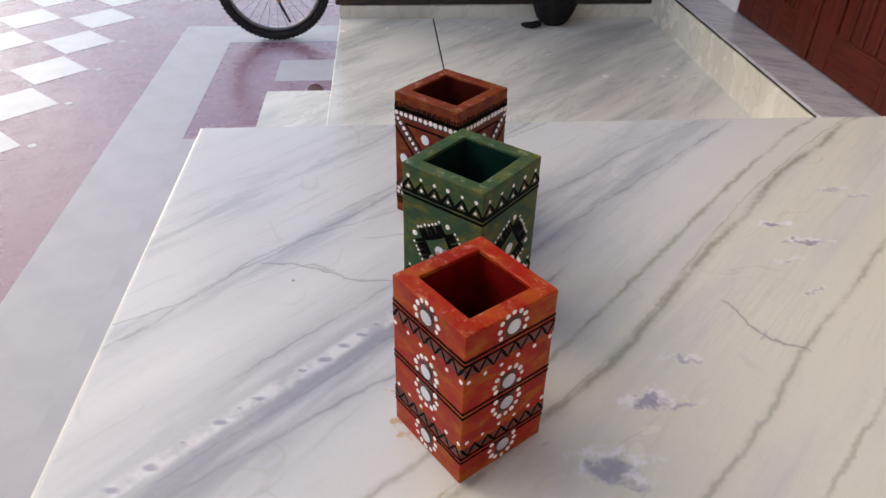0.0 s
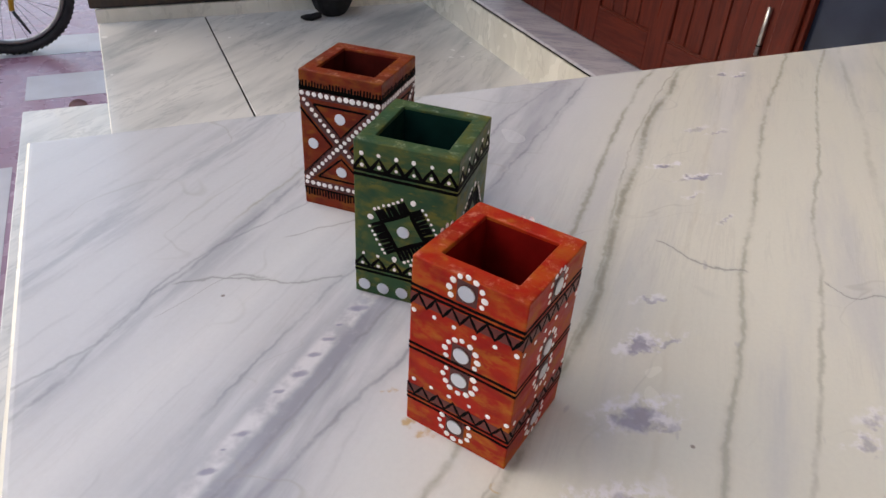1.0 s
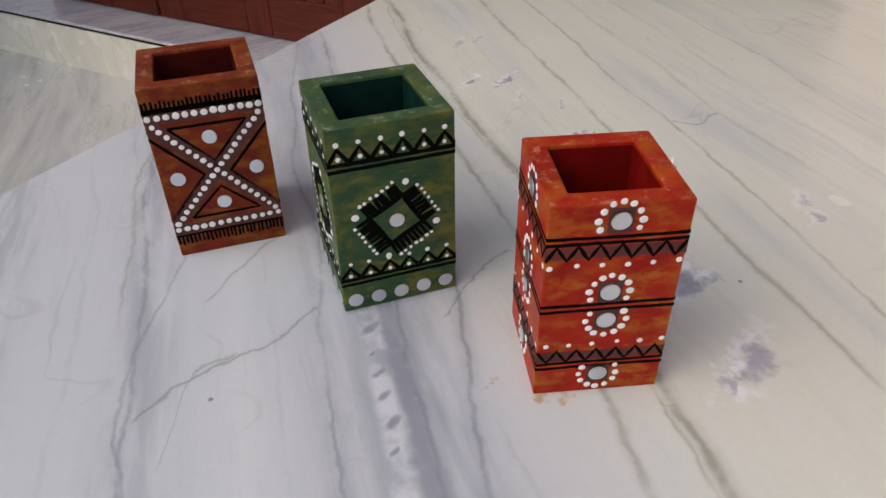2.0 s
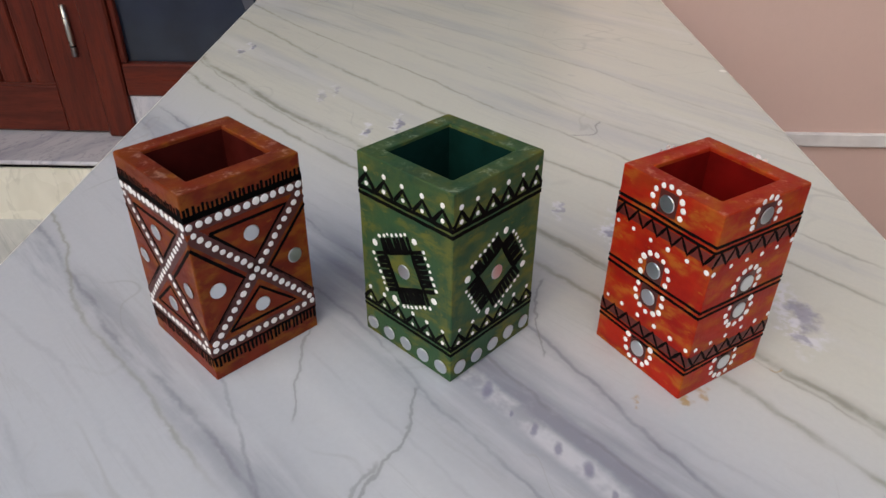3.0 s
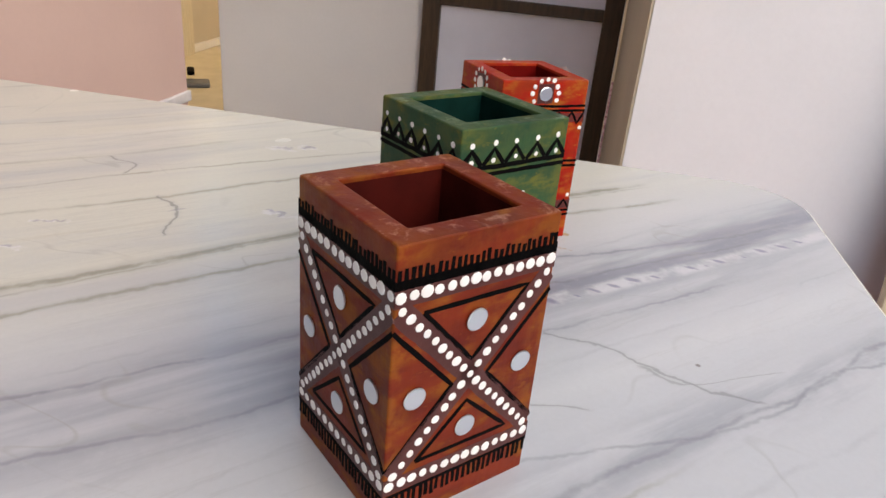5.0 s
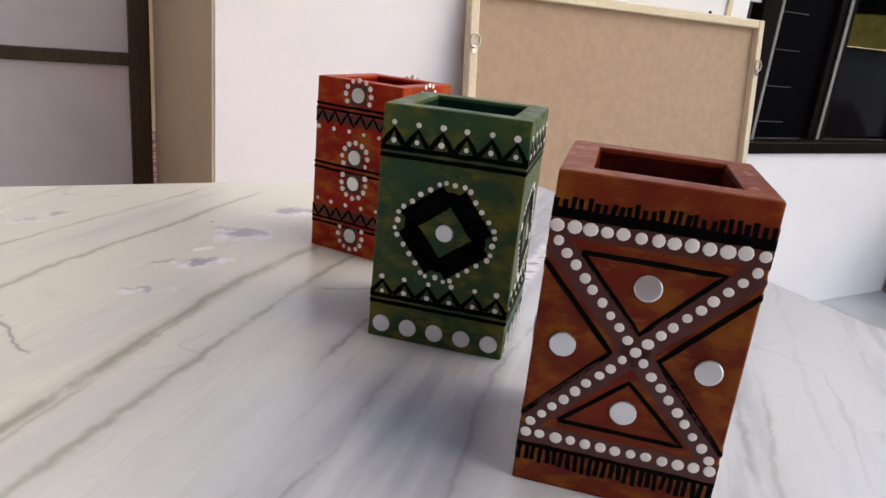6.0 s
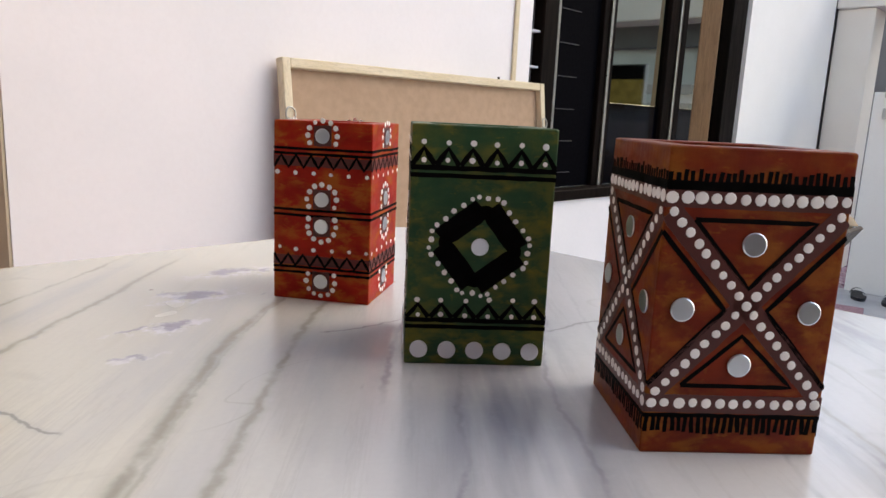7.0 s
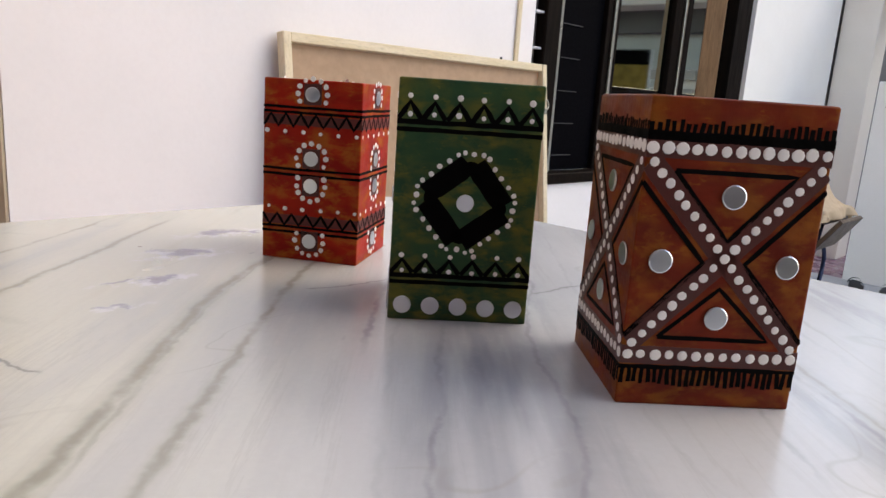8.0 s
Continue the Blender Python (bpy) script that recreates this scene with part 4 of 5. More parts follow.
def cloth_bag():
    th = thing("cloth_bag", "black cloth bag slumped against the porch kerb", "bag", (0.957, NORTH - 0.11, PORCH), size=1.11)
    bm = bmesh.new()
    bmesh.ops.create_uvsphere(bm, u_segments=28, v_segments=18, radius=1)
    for v in bm.verts:
        n = noise.noise(v.co * 2.3) * 0.18 + noise.noise(v.co * 5.1) * 0.08
        z = v.co.z
        r = 1.0 + n + 0.12 * math.sin(math.atan2(v.co.y, v.co.x) * 7) * (1 - abs(z))
        v.co = Vector((v.co.x * r * (0.098 - 0.012 * z), v.co.y * r * 0.085, max(0.0, 0.155 + z * 0.17 + n * 0.03)))
    part("body", bm, M_BLACK, th, "", True)
    part("strap", tube_bm([(-0.07, -0.05, 0.02), (-0.11, -0.06, 0.014), (-0.135, -0.05, 0.012), (-0.15, -0.035, 0.01)], [0.014, 0.016, 0.013, 0.006], 8), M_BLACK, th, "", True)


cloth_bag()

M_RUBBER = plain("tyre_rubber", (0.018, 0.017, 0.018), 0.75, 0, 0.2, 30, 0.3)
M_ALLOY = plain("bicycle_alloy", (0.24, 0.23, 0.23), 0.4, 1.0, 0.1, 40)
M_DARKMETAL = plain("black_bicycle_paint", (0.02, 0.02, 0.022), 0.35)
M_YELLOW = plain("yellow_bicycle_paint", (0.70, 0.40, 0.03), 0.35, 0, 0.05)


def wheel(parent, x):
    """Wheel in the x-z plane with a knobbed tyre, rim, hub and spokes."""
    R = 0.314
    N = 56
    w = part("wheel", tube_bm([(x + (R - 0.024) * math.cos(a), 0, R + (R - 0.024) * math.sin(a)) for a in [k * 2 * math.pi / N for k in range(N)]], 0.023, 10, True), M_RUBBER, parent, "black knobbed tyre", True)
    kn = bmesh.new()
    for k in range(72):
        a = k * 2 * math.pi / 72
        for s, o in ((-0.011, 0), (0.011, 0.5)):
            b = box_bm(-0.004, 0.003, s - 0.006, s + 0.006, -0.006, 0.006)
            m = Matrix.Translation((x, 0, R)) @ pose(0, 0, 0, 0, -math.degrees(a) - o * 5, 0) @ Matrix.Translation((R - 0.004, 0, 0))
            for v in b.verts:
                v.co = m @ v.co
            me = bpy.data.meshes.new("tmp")
            b.to_mesh(me)
            b.free()
            kn.from_mesh(me)
            bpy.data.meshes.remove(me)
    tagged(part("knobs", kn, M_RUBBER, w), kind="stuff")
    part("rim", tube_bm([(x + (R - 0.056) * math.cos(a), 0, R + (R - 0.056) * math.sin(a)) for a in [k * 2 * math.pi / N for k in range(N)]], 0.0115, 8, True), M_ALLOY, w, "dull alloy rim", True)
    part("hub", moved(cyl_bm(0.022, -0.04, 0.04, 16), Matrix.Translation((x, 0, R)) @ pose(0, 0, 0, 90, 0, 0)), M_ALLOY, w, "", True)
    for k in range(28):
        a = k * 2 * math.pi / 28
        b = a + (0.5 if k % 2 else -0.5)
        y = 0.03 if k % 4 < 2 else -0.03
        part("spoke", tube_bm([(x + 0.02 * math.cos(b), y, R + 0.02 * math.sin(b)), (x + (R - 0.06) * math.cos(a), 0, R + (R - 0.06) * math.sin(a))], 0.0012, 4), M_ALLOY, w)
    return w


def bicycle():
    th = thing("bicycle", "bicycle with knobbed black tyres and yellow fork in the yard", "bicycle", (-0.570, 4.846, G), 4, size=1.146)
    wheel(th, 0.0)
    wheel(th, 1.02)
    R = 0.314
    for y in (-0.055, 0.055):
        part("fork_leg", tube_bm([(0.022, y, R - 0.085), (0.06, y, R + 0.2), (0.10, y * 0.9, R + 0.38)], [0.012, 0.015, 0.017], 10), M_YELLOW, th, "yellow fork leg", True)
        part("chain_stay", tube_bm([(1.02, y, R), (0.60, y * 0.8, R - 0.02)], 0.009, 8), M_DARKMETAL, th, "", True)
        part("seat_stay", tube_bm([(1.02, y, R), (0.66, y * 0.5, R + 0.40)], 0.008, 8), M_DARKMETAL, th, "", True)
    part("brake_arm", tube_bm([(0.026, -0.075, R - 0.085), (0.075, -0.075, R - 0.195)], [0.009, 0.006], 6), M_DARKMETAL, th, "black brake arm", True)
    part("head_tube", tube_bm([(0.10, 0, R + 0.38), (0.15, 0, R + 0.56)], 0.02, 12), M_YELLOW, th, "", True)
    part("top_tube", tube_bm([(0.14, 0, R + 0.50), (0.66, 0, R + 0.40)], 0.016, 12), M_YELLOW, th, "", True)
    part("down_tube", tube_bm([(0.12, 0, R + 0.42), (0.60, 0, R - 0.02)], 0.018, 12), M_YELLOW, th, "", True)
    part("seat_tube", tube_bm([(0.60, 0, R - 0.02), (0.69, 0, R + 0.52)], 0.015, 12), M_DARKMETAL, th, "", True)
    part("saddle", moved(box_bm(-0.12, 0.12, -0.06, 0.06, -0.025, 0.025, 0.024, 3), Matrix.Translation((0.71, 0, R + 0.545))), M_DARKMETAL, th, "", True)
    part("handlebar", tube_bm([(0.18, -0.28, R + 0.62), (0.15, -0.1, R + 0.60), (0.15, 0.1, R + 0.60), (0.18, 0.28, R + 0.62)], 0.011, 10), M_DARKMETAL, th, "", True)
    part("crank", moved(cyl_bm(0.075, -0.006, 0.006, 28), Matrix.Translation((0.60, -0.05, R - 0.02)) @ pose(0, 0, 0, 90, 0, 0)), M_DARKMETAL, th, "", True)


bicycle()


def sandal(x, y, z, rz, mat, label, size=1.0):
    """A low sandal: sole, raised footbed rim and two broad straps."""
    th = thing("sandal", label, "sandal", (x, y, z), rz, "sandals on the yard floor")
    bm = bmesh.new()
    n = 28
    low, up = [], []
    for k in range(n):
        a = k * 2 * math.pi / n
        c, s = math.cos(a), math.sin(a)
        w = 0.046 * (1 + 0.16 * c - 0.22 * math.exp(-((c + 0.15) / 0.3) ** 2)) * size
        low.append(bm.verts.new((0.128 * c * size, w * s, 0.0)))
        up.append(bm.verts.new((0.131 * c * size, w * 1.03 * s, 0.022 * size + 0.006 * (c < -0.3))))
    bm.faces.new(low[::-1])
    bm.faces.new(up)
    for k in range(n):
        bm.faces.new((low[k], low[(k + 1) % n], up[(k + 1) % n], up[k]))
    part("sole", bm, mat, th)
    for x0, wd, hh in ((0.055, 0.045, 0.056), (-0.035, 0.03, 0.062)):
        bm = bmesh.new()
        rows = []
        for k in range(11):
            a = math.pi * k / 10
            for dx in (-wd / 2, wd / 2):
                rows.append(bm.verts.new(((x0 + dx) * size, 0.046 * math.cos(a) * size, (0.018 + (hh - 0.018) * math.sin(a)) * size)))
        for k in range(10):
            bm.faces.new((rows[2 * k], rows[2 * k + 1], rows[2 * k + 3], rows[2 * k + 2]))
        bmesh.ops.solidify(bm, geom=bm.faces[:], thickness=0.004)
        part("strap", bm, mat, th, "", True)
    return th


M_SANDAL = plain("black_sandal", (0.012, 0.012, 0.016), 0.5, 0, 0.2, 40)
M_REDSANDAL = plain("dark_red_sandal", (0.12, 0.012, 0.02), 0.5)
sandal(-5.895, -0.474, G + 0.0035, 20, M_SANDAL, "black strapped sandal on the yard floor", 1.178)
sandal(-5.872, -0.238, G + 0.0035, 8, M_SANDAL, "black strapped sandal on the yard floor", 1.178)
sandal(-0.267, 3.872, G + 0.0015, 95, M_REDSANDAL, "dark red sandal beside the entrance step", 0.92)


# ---- back of the yard ----
def framed_door():
    d = tagged(thing("door_3", "pale panelled door with dark wooden frame, closed", "door", (0.445, YS, G)), kind="structure")
    x0, x1 = -0.488, 0.484
    part("jamb", box_bm(x1 - 0.089, x1, 0.002, 0.06, 0.002, 2.1, 0.004), M_JAMB, d, "dark wooden jamb")
    part("jamb", box_bm(x0, x0 + 0.088, 0.002, 0.06, 0.002, 2.1, 0.004), M_JAMB, d, "dark wooden jamb")
    for z0, z1 in ((0.002, 0.069), (1.0095, 1.065), (2.03, 2.1)):
        part("rail", box_bm(x0 + 0.088, x1 - 0.089, 0.004, 0.052, z0, z1, 0.004), M_JAMB, d, "dark wooden rail")
    for z0, z1 in ((0.069, 1.0095), (1.065, 2.03)):
        part("panel", box_bm(x0 + 0.088, x1 - 0.089, 0.003, 0.022, z0, z1), M_PANEL, d, "pale lilac-grey laminate panel")
    latch = part("latch", box_bm(x1 - 0.125, x1 - 0.012, 0.060, 0.070, 1.074, 1.092, 0.002), M_STEEL, d, "small steel latch")
    part("bolt", moved(cyl_bm(0.006, -0.06, 0.06, 10), Matrix.Translation((x1 - 0.068, 0.077, 1.098)) @ pose(0, 0, 0, 0, 90, 0)), M_STEEL, latch, "", True)


framed_door()


def wooden_block():
    th = thing("wooden_board", "dark red-brown wooden board leaning on the back wall", "board", (1.393, YS + 0.10, G), 0)
    part("plank", moved(box_bm(-0.162, 0.162, -0.02, 0.02, 0, 0.30, 0.006, 2), pose(0, 0, 0, 12, 0, 0)), M_BROWNBOARD, th)
    part("batten", moved(box_bm(-0.15, 0.15, 0.021, 0.040, 0.03, 0.065, 0.003), pose(0, 0, 0, 12, 0, 0)), M_BROWNBOARD, th)


wooden_block()


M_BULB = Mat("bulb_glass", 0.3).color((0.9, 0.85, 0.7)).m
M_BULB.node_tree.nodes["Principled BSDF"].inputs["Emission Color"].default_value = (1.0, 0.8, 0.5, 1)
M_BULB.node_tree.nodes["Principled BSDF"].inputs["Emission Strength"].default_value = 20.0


def ball_bm(r):
    bm = bmesh.new()
    bmesh.ops.create_uvsphere(bm, u_segments=16, v_segments=10, radius=r)
    return bm


M_BEIGEFLOOR = plain("lit_cream_stone", (0.66, 0.57, 0.40), 0.4, 0, 0.06, 5, 0.04)


def passage():
    # One floor runs on: brown paints its shaded part, cream its lit part.
    structure("floor_passage", box_bm(XD + 0.021, 5.6, -6.5, -1.03, G - 0.05, G + 0.006), M_BROWNFLOOR, "stone floor of the passage, browned for the shade there")
    structure("floor_side", box_bm(-0.057, XD + 0.02, YS + 0.002, 0.29, G - 0.05, G + 0.0055), M_BROWNFLOOR, "brown stone floor behind the ledge")
    structure("floor_inner", box_bm(2.22, 5.5, -6.4, -3.42, G, G + 0.012), M_BEIGEFLOOR, "floor of the room beyond, bright light put into its cream")
    structure("wall_pier", box_bm(2.95, 3.18, -3.40, -1.52, G + 0.007, CEIL), M_BEIGE, "beige plastered passage wall")
    w = structure("wall_room", box_bm(3.78, 3.95, -6.38, -2.45, G + 0.013, 2.0), M_BEIGE, "beige wall of the room beyond")
    part("plinth", box_bm(3.74, 3.779, -6.27, -2.68, G + 0.013, G + 0.085, 0.004), M_BEIGE2, w)
    part("post", box_bm(3.711, 3.779, -5.25, -5.04, G + 0.013, 2.05, 0.005), M_PINE, w, "honey-coloured wooden post")
    for y in (-4.37, -4.53):
        b = thing("bottle", "small dark glass bottle on the room floor", "bottle", (3.657, y, G + 0.013), 0, "bottles along the wall", 1.157)
        part("body", cyl_bm(0.032, 0, 0.12, 16), M_SIDEGLASS, b, "", True)
        part("neck", cyl_bm(0.028, 0.12, 0.165, 16, 0.012), M_SIDEGLASS, b, "", True)
        part("cap", cyl_bm(0.013, 0.165, 0.185, 12), M_INK, b, "", True)
    # Ceiling and bulb out of view; lamp inferred from the room's warm light.
    structure("ceiling_room", box_bm(2.11, 5.59, -6.49, -3.41, 2.6, 2.7), M_CEIL, "white ceiling of the room beyond")
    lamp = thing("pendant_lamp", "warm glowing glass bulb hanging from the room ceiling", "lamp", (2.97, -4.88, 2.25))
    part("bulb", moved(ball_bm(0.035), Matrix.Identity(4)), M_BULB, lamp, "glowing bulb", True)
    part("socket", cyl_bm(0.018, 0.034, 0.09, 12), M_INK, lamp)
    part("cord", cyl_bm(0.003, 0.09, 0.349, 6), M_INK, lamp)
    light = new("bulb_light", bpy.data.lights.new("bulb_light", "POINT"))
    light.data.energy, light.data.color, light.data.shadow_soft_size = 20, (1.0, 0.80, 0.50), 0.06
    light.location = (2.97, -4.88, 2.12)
    log = thing("wooden_log", "rough brown wooden log with a thin stick on the passage floor", "log", (2.19, -2.28, G + 0.006))
    rnd = random.Random(5)
    pts = [(0.03 * math.sin(k * 0.8) + rnd.uniform(-0.006, 0.006), -0.09 * k, 0.055 + 0.004 * k) for k in range(9)]
    part("trunk", tube_bm(pts, [0.034, 0.040, 0.038, 0.044, 0.050, 0.052, 0.056, 0.058, 0.060], 10), M_BROWNFLOOR2, log, "rough bark-brown log", True)
    part("stick", tube_bm([(-0.02, -0.05, 0.10), (-0.02, 0.02, 0.088), (-0.03, 0.12, 0.05), (-0.02, 0.20, 0.012)], [0.009, 0.008, 0.007, 0.005], 7), M_BROWNFLOOR2, log, "thin bent stick", True)
    pan = thing("dustpan", "grey dustpan with black handle on the floor", "dustpan", (3.10, -4.13, G + 0.012), 30, size=1.157)
    part("tray", box_bm(-0.10, 0.10, -0.08, 0.08, 0, 0.03, 0.008), plain("grey_plastic", (0.16, 0.16, 0.17), 0.5), pan)
    part("handle", moved(box_bm(-0.025, 0.025, -0.12, 0.05, 0.02, 0.05, 0.012, 2), Matrix.Translation((0.02, -0.12, 0.03))), M_INK, pan)


M_BROWNFLOOR2 = wood("weathered_beam", (0.20, 0.11, 0.05), (0.13, 0.07, 0.03), 0.7, "y")
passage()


def leaning_board():
    """The back of a large framed board: pine battens round a sheet of hardboard."""
    th = thing("framed_board", "hardboard panel with pine frame leaning on the white wall", "board", (-1.655, YW + 0.2245, G))
    m = pose(0, 0, 0, 7.0, 0, 0)
    w, h = 1.51, 1.4945
    x0, x1 = -w / 2, w / 2
    for a, b in ((x0, x0 + 0.034), (x1 - 0.034, x1)):
        part("batten", moved(box_bm(a, b, -0.02, 0.02, 0, h, 0.003), m), M_PINE, th, "pale pine batten")
    for z0, z1 in ((0, 0.034), (0.6765, 0.7105), (h - 0.034, h)):
        part("batten", moved(box_bm(x0 + 0.034, x1 - 0.034, -0.018, 0.018, z0, z1, 0.003), m), M_PINEX, th, "pale pine batten")
    part("sheet", moved(box_bm(x0 + 0.033, x1 - 0.033, -0.016, -0.010, 0.033, h - 0.033), m), M_HARDBOARD, th, "brown hardboard sheet")
    for x in (x1 - 0.017, x0 + 0.017):
        r = part("hanging_ring", moved(tube_bm([(x + 0.020 * math.cos(a), 0.026, 1.3015 + 0.024 * math.sin(a)) for a in [k * math.pi / 7 for k in range(14)]], 0.0032, 6, True), m), M_STEEL, th, "steel hanging ring", True)
        part("plate", moved(box_bm(x - 0.010, x + 0.010, 0.020, 0.024, 1.2565, 1.2895, 0.002), m), M_STEEL, r)
    part("nail", moved(cyl_bm(0.006, 0, 0.012, 8), m @ Matrix.Translation((x0 + 0.33, 0, h))), M_INK, th)


M_PINEX = wood("pine_batten_flat", (0.74, 0.64, 0.47), (0.66, 0.55, 0.36), 0.55, "x", 1.4)
leaning_board()


def wide_window():
    w = tagged(thing("window_2", "wide window with dark sliding glass and brown frame", "window", (-3.68, YW, 0.682)), kind="structure")
    o = -3.68
    z1 = 1.768
    part("frame_side", box_bm(-2.62 - o, -2.50 - o, -0.14, -0.03, 0.06, z1, 0.004), M_WINFRAME, w, "dark brown frame member")
    part("sill", box_bm(-4.99 - o, -2.362 - o, -0.2, 0.02, 0.001, 0.058, 0.004), M_WINFRAME, w, "dark brown sill")
    part("frame_side", box_bm(-4.985 - o, -4.74 - o, -0.14, -0.02, 0.06, z1, 0.004), M_WINFRAME, w, "dark brown frame member")
    for a, b in ((-3.25, -3.12), (-4.15, -3.91)):
        mu = part("mullion", box_bm(a - o, b - o, -0.13, -0.07, 0.06, z1, 0.004), M_WINFRAME, w, "black-brown mullion")
        part("edge", box_bm((a + b) / 2 - 0.012 - o, (a + b) / 2 + 0.012 - o, -0.069, -0.055, 0.06, z1, 0.003), M_STEEL, mu)
    part("screen", box_bm(-3.12 - o, -2.62 - o, -0.105, -0.099, 0.06, z1), M_SCREEN, w, "black insect screen")
    for a, b in ((-3.91, -3.25), (-4.74, -4.15)):
        part("pane", box_bm(a - o, b - o, -0.105, -0.099, 0.546, z1), M_REFLECT, w, "dark mirror-tinted glass")
        # Navy colour paints the dark reflection in the lower half.
        part("pane", box_bm(a - o, b - o, -0.105, -0.099, 0.06, 0.545), M_NAVY, w, "lower glass coloured navy for a dark reflection")
    part("edge", box_bm(-2.64 - o, -2.62 - o, -0.06, -0.03, 0.06, z1, 0.003), M_STEEL, w)
    part("pane", box_bm(-2.50 - o, -2.37 - o, -0.10, -0.095, 0.06, z1), M_LOUVRE, w, "narrow grey glass")
    for k in range(8):
        z = 0.16 + k * 0.175
        part("slat", box_bm(-2.50 - o, -2.372 - o, -0.09, -0.05, z, z + 0.012, 0.002), M_ALU2, w, "pale louvre edge")
        part("slat", box_bm(-2.92 - o, -2.66 - o, -0.0985, -0.094, z - 0.02, z - 0.015), M_GRILLE, w, "thin grille bar")


M_REFLECT = Mat("mirror_tinted_glass", 0.03, 1.0).color((0.40, 0.43, 0.38)).m
M_NAVY = plain("navy_reflection_glass", (0.0014, 0.0014, 0.0035), 0.1, 0, 0.1, 6, 0.0)
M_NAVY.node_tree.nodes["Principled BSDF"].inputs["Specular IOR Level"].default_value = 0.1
M_LOUVRE = plain("grey_louvre_glass", (0.12, 0.11, 0.115), 0.3, 0, 0.15, 8, 0.0)
M_GRILLE = plain("dull_grille_paint", (0.03, 0.03, 0.038), 0.5, 0, 0.1, 20)
M_WINFRAME = wood("black_brown_wood", (0.010, 0.006, 0.0045), (0.005, 0.0035, 0.003), 0.45, "z")
M_WINFRAME.node_tree.nodes["Principled BSDF"].inputs["Specular IOR Level"].default_value = 0.05
M_SCREEN = plain("black_mesh", (0.0022, 0.0022, 0.0036), 0.7, 0, 0.2, 60, 0.05)
M_SCREEN.node_tree.nodes["Principled BSDF"].inputs["Specular IOR Level"].default_value = 0.02
M_OAK = wood("honey_wood", (0.32, 0.18, 0.085), (0.23, 0.125, 0.055), 0.45, "z")
M_ALU2 = plain("pale_grille_paint", (0.62, 0.63, 0.68), 0.5, 0, 0.1, 20)
wide_window()
plank = tagged(part("wooden_plank", box_bm(-0.062, 0.062, -0.014, 0.014, 0.0, 2.5, 0.004), M_OAK, None, "honey-brown wooden plank leaning beside the window"), category="plank")
plank.matrix_basis = pose(-4.18, -1.187, G + 0.003, 0.8, 0, -62)


# ---- sewing table ----
def draped(nx, ny, lx, ly, dx, dy, wave, seed, lift=None, trim=None, crease=0.0):
    """A cloth laid over a table lx by ly: flat on top, hanging in soft folds."""
    bm = bmesh.new()
    rnd = random.Random(seed)
    ph = [rnd.uniform(0, 6.28) for _ in range(6)]
    V = {}
    for i in range(nx + 1):
        for j in range(ny + 1):
            a = -lx / 2 - dx + (lx + 2 * dx) * i / nx
            b = -ly / 2 - dy + (ly + 2 * dy) * j / ny
            ox, oy = max(0, abs(a) - lx / 2), max(0, abs(b) - ly / 2)
            over = max(ox, oy)
            x = max(-lx / 2, min(lx / 2, a))
            y = max(-ly / 2, min(ly / 2, b))
            f = wave * min(1, over / max(dx, dy) * 1.4)
            s = math.sin(b * 24 + ph[0]) + 0.6 * math.sin(b * 41 + ph[1]) if ox >= oy else math.sin(a * 22 + ph[2]) + 0.6 * math.sin(a * 43 + ph[3])
            x += math.copysign(f * (1.2 + s) + 0.006 * (ox > 0), a) if ox >= oy and ox > 0 else 0
            y += math.copysign(f * (1.2 + s) + 0.006 * (oy > 0), b) if oy > ox else 0
            over *= trim(y) if trim and ox >= oy else 1
            z = -over * (0.98 - 0.05 * s * (over > 0))
            if lift:
                up = lift(x, y) * (1 if over == 0 else math.exp(-over * 6))
                # creases that run down from the crown
                z += up + crease * (up / 0.265) * (1.0 - 0.6 * up / 0.265) * (math.sin(b * 46 + a * 9 + ph[1]) + 0.6 * math.sin(b * 83 - a * 14 + ph[3]))
            V[i, j] = bm.verts.new((x, y, z + 0.003 * math.sin(a * 31 + ph[4]) * math.sin(b * 27 + ph[5])))
    for i in range(nx):
        for j in range(ny):
            bm.faces.new((V[i, j], V[i + 1, j], V[i + 1, j + 1], V[i, j + 1]))
    bmesh.ops.recalc_face_normals(bm, faces=bm.faces)
    bmesh.ops.solidify(bm, geom=bm.faces[:], thickness=0.003)
    return bm


M_YCLOTH = plain("yellow_tablecloth", (0.78, 0.68, 0.38), 0.85, 0, 0.06, 30, 0.3)
M_BCLOTH = plain("beige_cover_cloth", (0.52, 0.39, 0.26), 0.9, 0, 0.05, 40, 0.35)
M_IRON = plain("blue_black_iron", (0.016, 0.028, 0.085), 0.4, 0.4, 0.2, 25)
M_BIN = plain("blue_grey_plastic", (0.135, 0.155, 0.22), 0.4, 0, 0.08, 10)
M_TERRACE = plain("pale_cement_floor", (0.56, 0.55, 0.55), 0.35, 0, 0.1, 3, 0.04)
M_MAT = plain("pink_floor_mat", (0.50, 0.28, 0.31), 0.95, 0, 0.25, 60, 0.5)


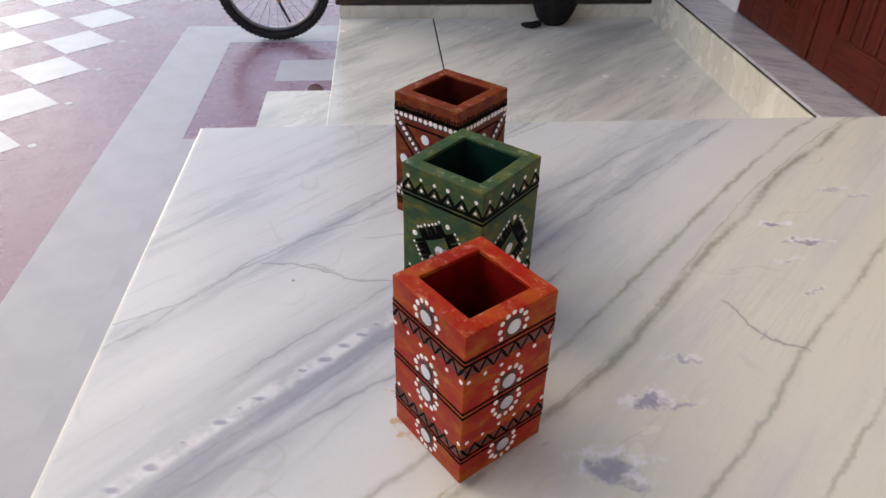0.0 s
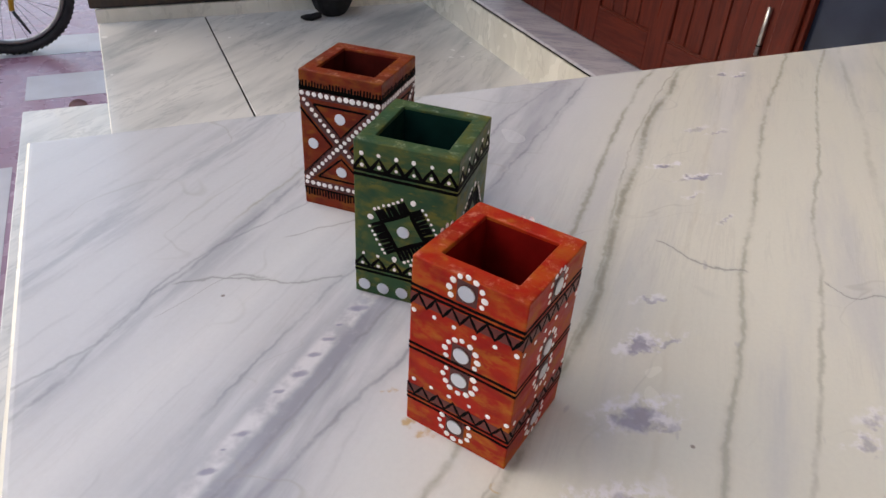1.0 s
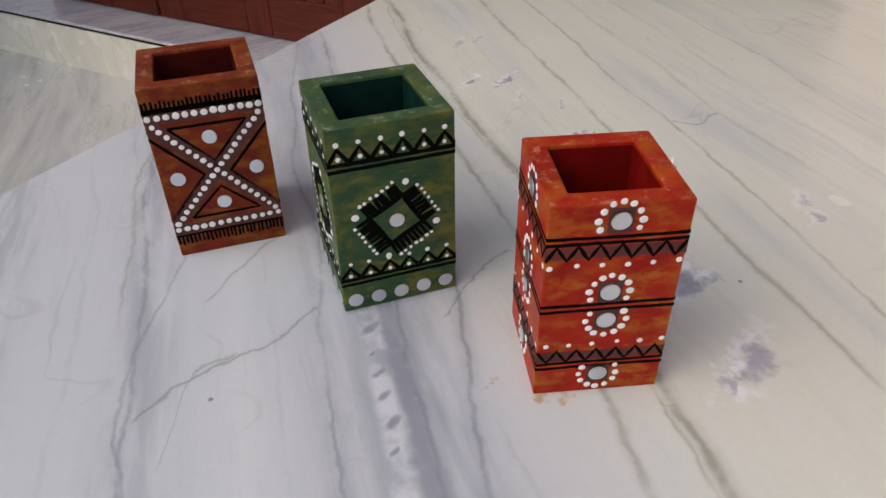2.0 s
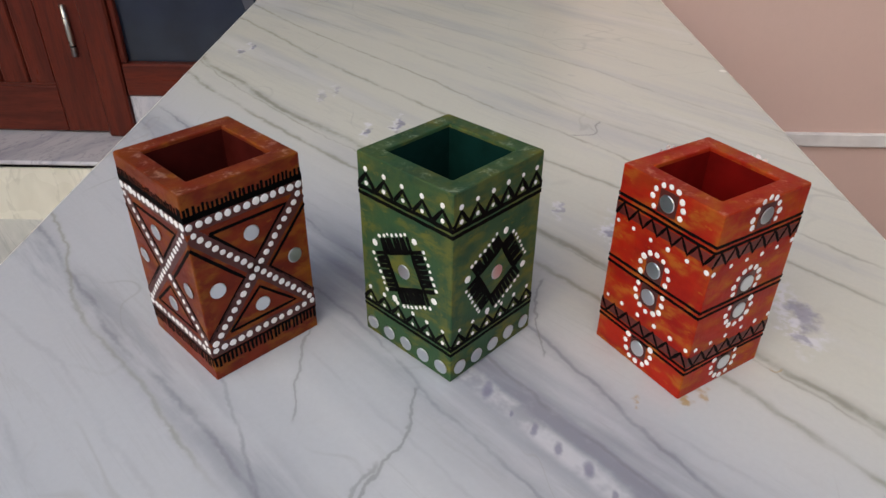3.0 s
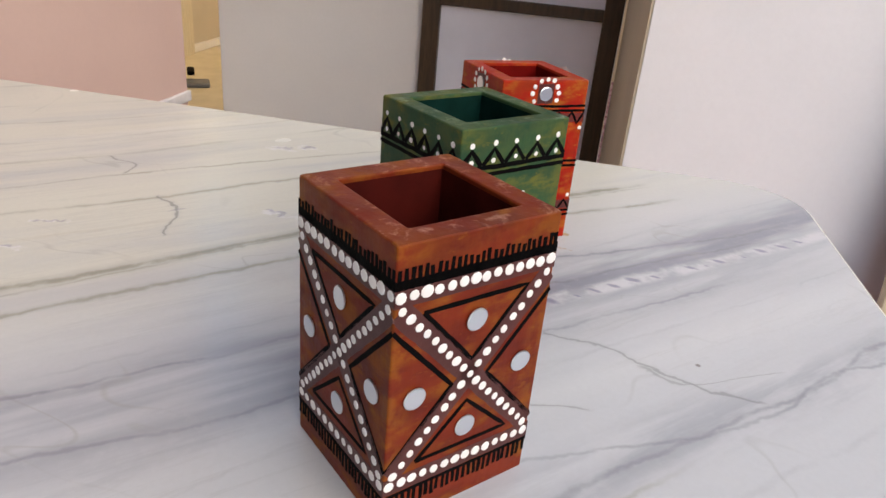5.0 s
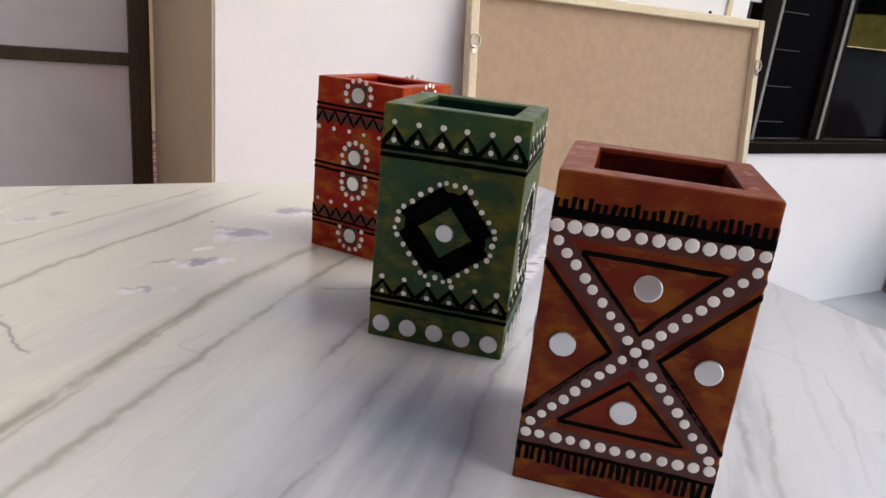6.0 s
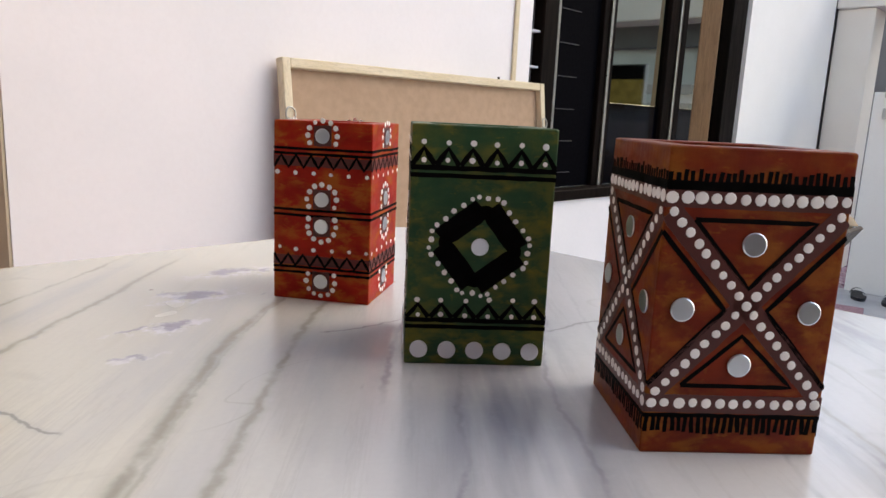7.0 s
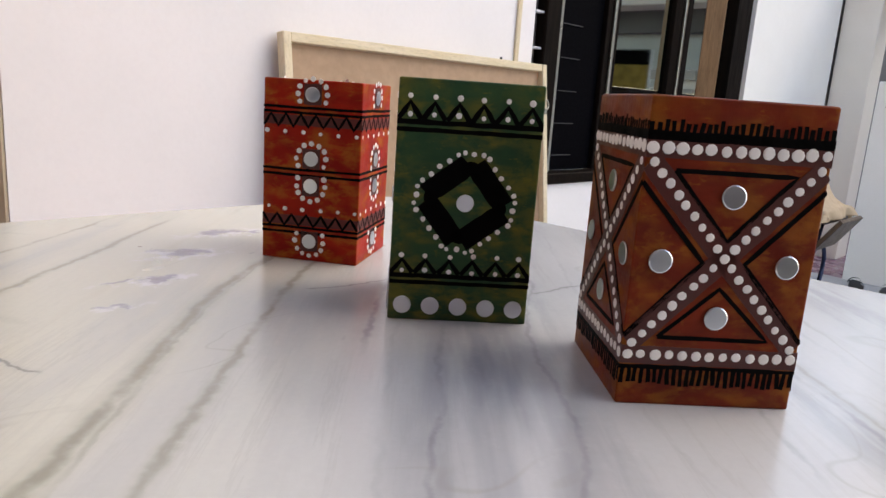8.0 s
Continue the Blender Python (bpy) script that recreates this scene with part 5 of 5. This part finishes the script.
def sewing_table():
    TX, TY, TZ, S = -4.447, -0.215, 0.61, 1.178
    t = thing("sewing_table", "treadle sewing table with blue-black iron legs beside the window", "table", (TX, TY, G + 0.003), size=S)
    part("tabletop", box_bm(-0.20, 0.20, -0.92, -0.09, TZ - 0.028, TZ - 0.004, 0.004), M_DARKWOOD, t)
    for y in (-0.80, -0.195):
        leg = part("iron_side", tube_bm([(-0.17, y, 0.03), (-0.10, y, 0.13), (-0.03, y, 0.22), (-0.06, y, 0.42), (-0.12, y, TZ - 0.03)], 0.016, 8), M_IRON, t, "curved cast-iron side", True)
        part("iron_bar", tube_bm([(0.17, y, 0.03), (0.10, y, 0.13), (0.03, y, 0.22), (0.06, y, 0.42), (0.12, y, TZ - 0.03)], 0.016, 8), M_IRON, leg, "", True)
        part("iron_foot", tube_bm([(-0.24, y + 0.03, 0.016), (-0.16, y, 0.075), (0.16, y, 0.075), (0.24, y + 0.03, 0.016)], 0.019, 8), M_IRON, leg, "", True)
        part("iron_plate", box_bm(-0.16, 0.16, y - 0.012, y + 0.012, 0.10, 0.19, 0.01, 2), M_IRON, leg)
    part("crossbar", box_bm(0.02, 0.05, -0.79, -0.20, 0.20, 0.24, 0.006), M_IRON, t)
    part("flywheel", tube_bm([(0.02 + 0.15 * math.cos(a), -0.155, 0.31 + 0.15 * math.sin(a)) for a in [k * math.pi / 14 for k in range(28)]], 0.012, 8, True), M_IRON, t, "cast-iron flywheel", True)
    part("treadle", box_bm(-0.12, 0.12, -0.66, -0.30, 0.10, 0.12, 0.004), M_IRON, t)
    part("leaf", moved(box_bm(-0.19, 0.19, -0.012, 0.012, 0, 0.21, 0.004), Matrix.Translation((0, -0.140, TZ - 0.175)) @ pose(0, 0, 0, -34, 0, 0)), M_JAMB, t, "brown wooden drop leaf")
    c = tagged(part("tablecloth", draped(56, 50, 0.43, 0.68, 0.50, 0.08, 0.0065, 3, None, lambda y: min(1.0, max(0.34, 1.0 - (y - 0.13) * 4.0))), M_YCLOTH, None, "yellow patterned cloth hanging over the sewing table", True), category="cloth")
    c.matrix_basis = pose(TX, TY - 0.58 * S, G + 0.003 + (TZ + 0.001) * S) @ Matrix.Diagonal((S, S, S, 1))

    def hump(x, y):
        return 0.265 * math.exp(-(abs(y + 0.05) / (0.165 if y < -0.05 else 0.17)) ** (6 if y < -0.05 else 3)) * math.exp(-(abs(x) / 0.19) ** 4)

    m = thing("sewing_machine", "sewing machine hidden under a beige cloth cover", "sewing machine", (TX, TY - 0.30 * S, G + 0.003 + (TZ + 0.008) * S), size=S)
    part("base", box_bm(-0.09, 0.09, -0.20, 0.18, 0.0, 0.03, 0.006), M_IRON, m)
    part("arm", box_bm(-0.05, 0.05, -0.17, 0.02, 0.03, 0.22, 0.02, 2), M_IRON, m)
    part("cover", moved(draped(72, 80, 0.48, 0.41, 0.085, 0.05, 0.018, 8, hump, None, 0.02), Matrix.Translation((0, 0, 0.034))), M_BCLOTH, m, "beige cloth cover with fringe", True)
    b = thing("plastic_bin", "blue-grey ribbed plastic bin under the sewing table", "bin", (TX + 0.17 * S, TY - 0.30 * S, G + 0.003), size=S)
    part("body", moved(cyl_bm(0.095, 0, 0.40, 24, 0.125), Matrix.Diagonal((0.9, 1, 1, 1))), M_BIN, b, "", True)
    for k in range(6):
        part("rib", tube_bm([((0.104 + 0.0022 * k) * math.cos(a), (0.115 + 0.0022 * k) * math.sin(a), 0.26 + 0.024 * k) for a in [q * math.pi / 12 for q in range(24)]], 0.004, 5, True), M_BIN, b, "", True)
    s = thing("thread_spool", "green and white thread spool on the yellow cloth", "spool", (TX + 0.14 * S, TY - 0.585 * S, G + 0.003 + (TZ + 0.008) * S), size=S)
    part("thread", cyl_bm(0.024, 0.006, 0.05, 16), plain("green_thread", (0.03, 0.22, 0.09), 0.8), s, "green thread", True)
    part("flange", cyl_bm(0.030, 0.0, 0.006, 16), M_WHITE, s, "", True)
    part("flange", cyl_bm(0.030, 0.05, 0.057, 16), M_WHITE, s, "", True)


structure("floor_terrace", box_bm(-6.166, -1.25, YW + 0.001, 1.13, G - 0.01, G + 0.003), M_TERRACE, "pale grey cement floor beside the window wall")
sewing_table()
mat = tagged(part("floor_mat", box_bm(-0.28, 0.28, -0.2, 0.2, 0, 0.012, 0.004), M_MAT, None, "pink woven floor mat on the yard floor"), category="mat")
mat.matrix_basis = pose(-5.20, -0.440, G + 0.003, 0, 0, 12) @ Matrix.Diagonal((0.95, 0.85, 1, 1))


def yard_tiles():
    mesh = mesh_of("tile", box_bm(-0.1694, 0.1694, -0.1694, 0.1694, -0.02, 0.0012), M_CREAMTILE)
    white = mesh_of("tile", box_bm(-0.1605, 0.1605, -0.1605, 0.1605, -0.02, 0.0015, 0.0008), M_WHITETILE)
    inset = mesh_of("tile", box_bm(-0.018, 0.018, -0.018, 0.018, -0.02, 0.0015, 0.0006), M_WHITETILE)

    def lay(me, x, y, rz=0.0):
        ob = new("tile", me)
        ob.parent = ground
        ob.matrix_basis = pose(x, y, G, 0, 0, rz)

    for k in range(16):
        lay(mesh, -1.050, 4.953 - 0.339 * k)
    for k in range(6):
        lay(mesh, -0.711 + 0.339 * k, 4.953)
    for k in range(8):
        lay(mesh, -0.711, 3.221 - 0.339 * k)
    for k in range(5):
        lay(mesh, -0.351 + 0.339 * k, 4.287)
    for i in range(9):
        for j in range(16):
            lay(white, -1.849 - 0.4928 * i, 7.785 - 0.4928 * j, 45)
    for j in range(16):
        lay(inset, -1.572, 7.785 - 0.4928 * j, 45)


yard_tiles()
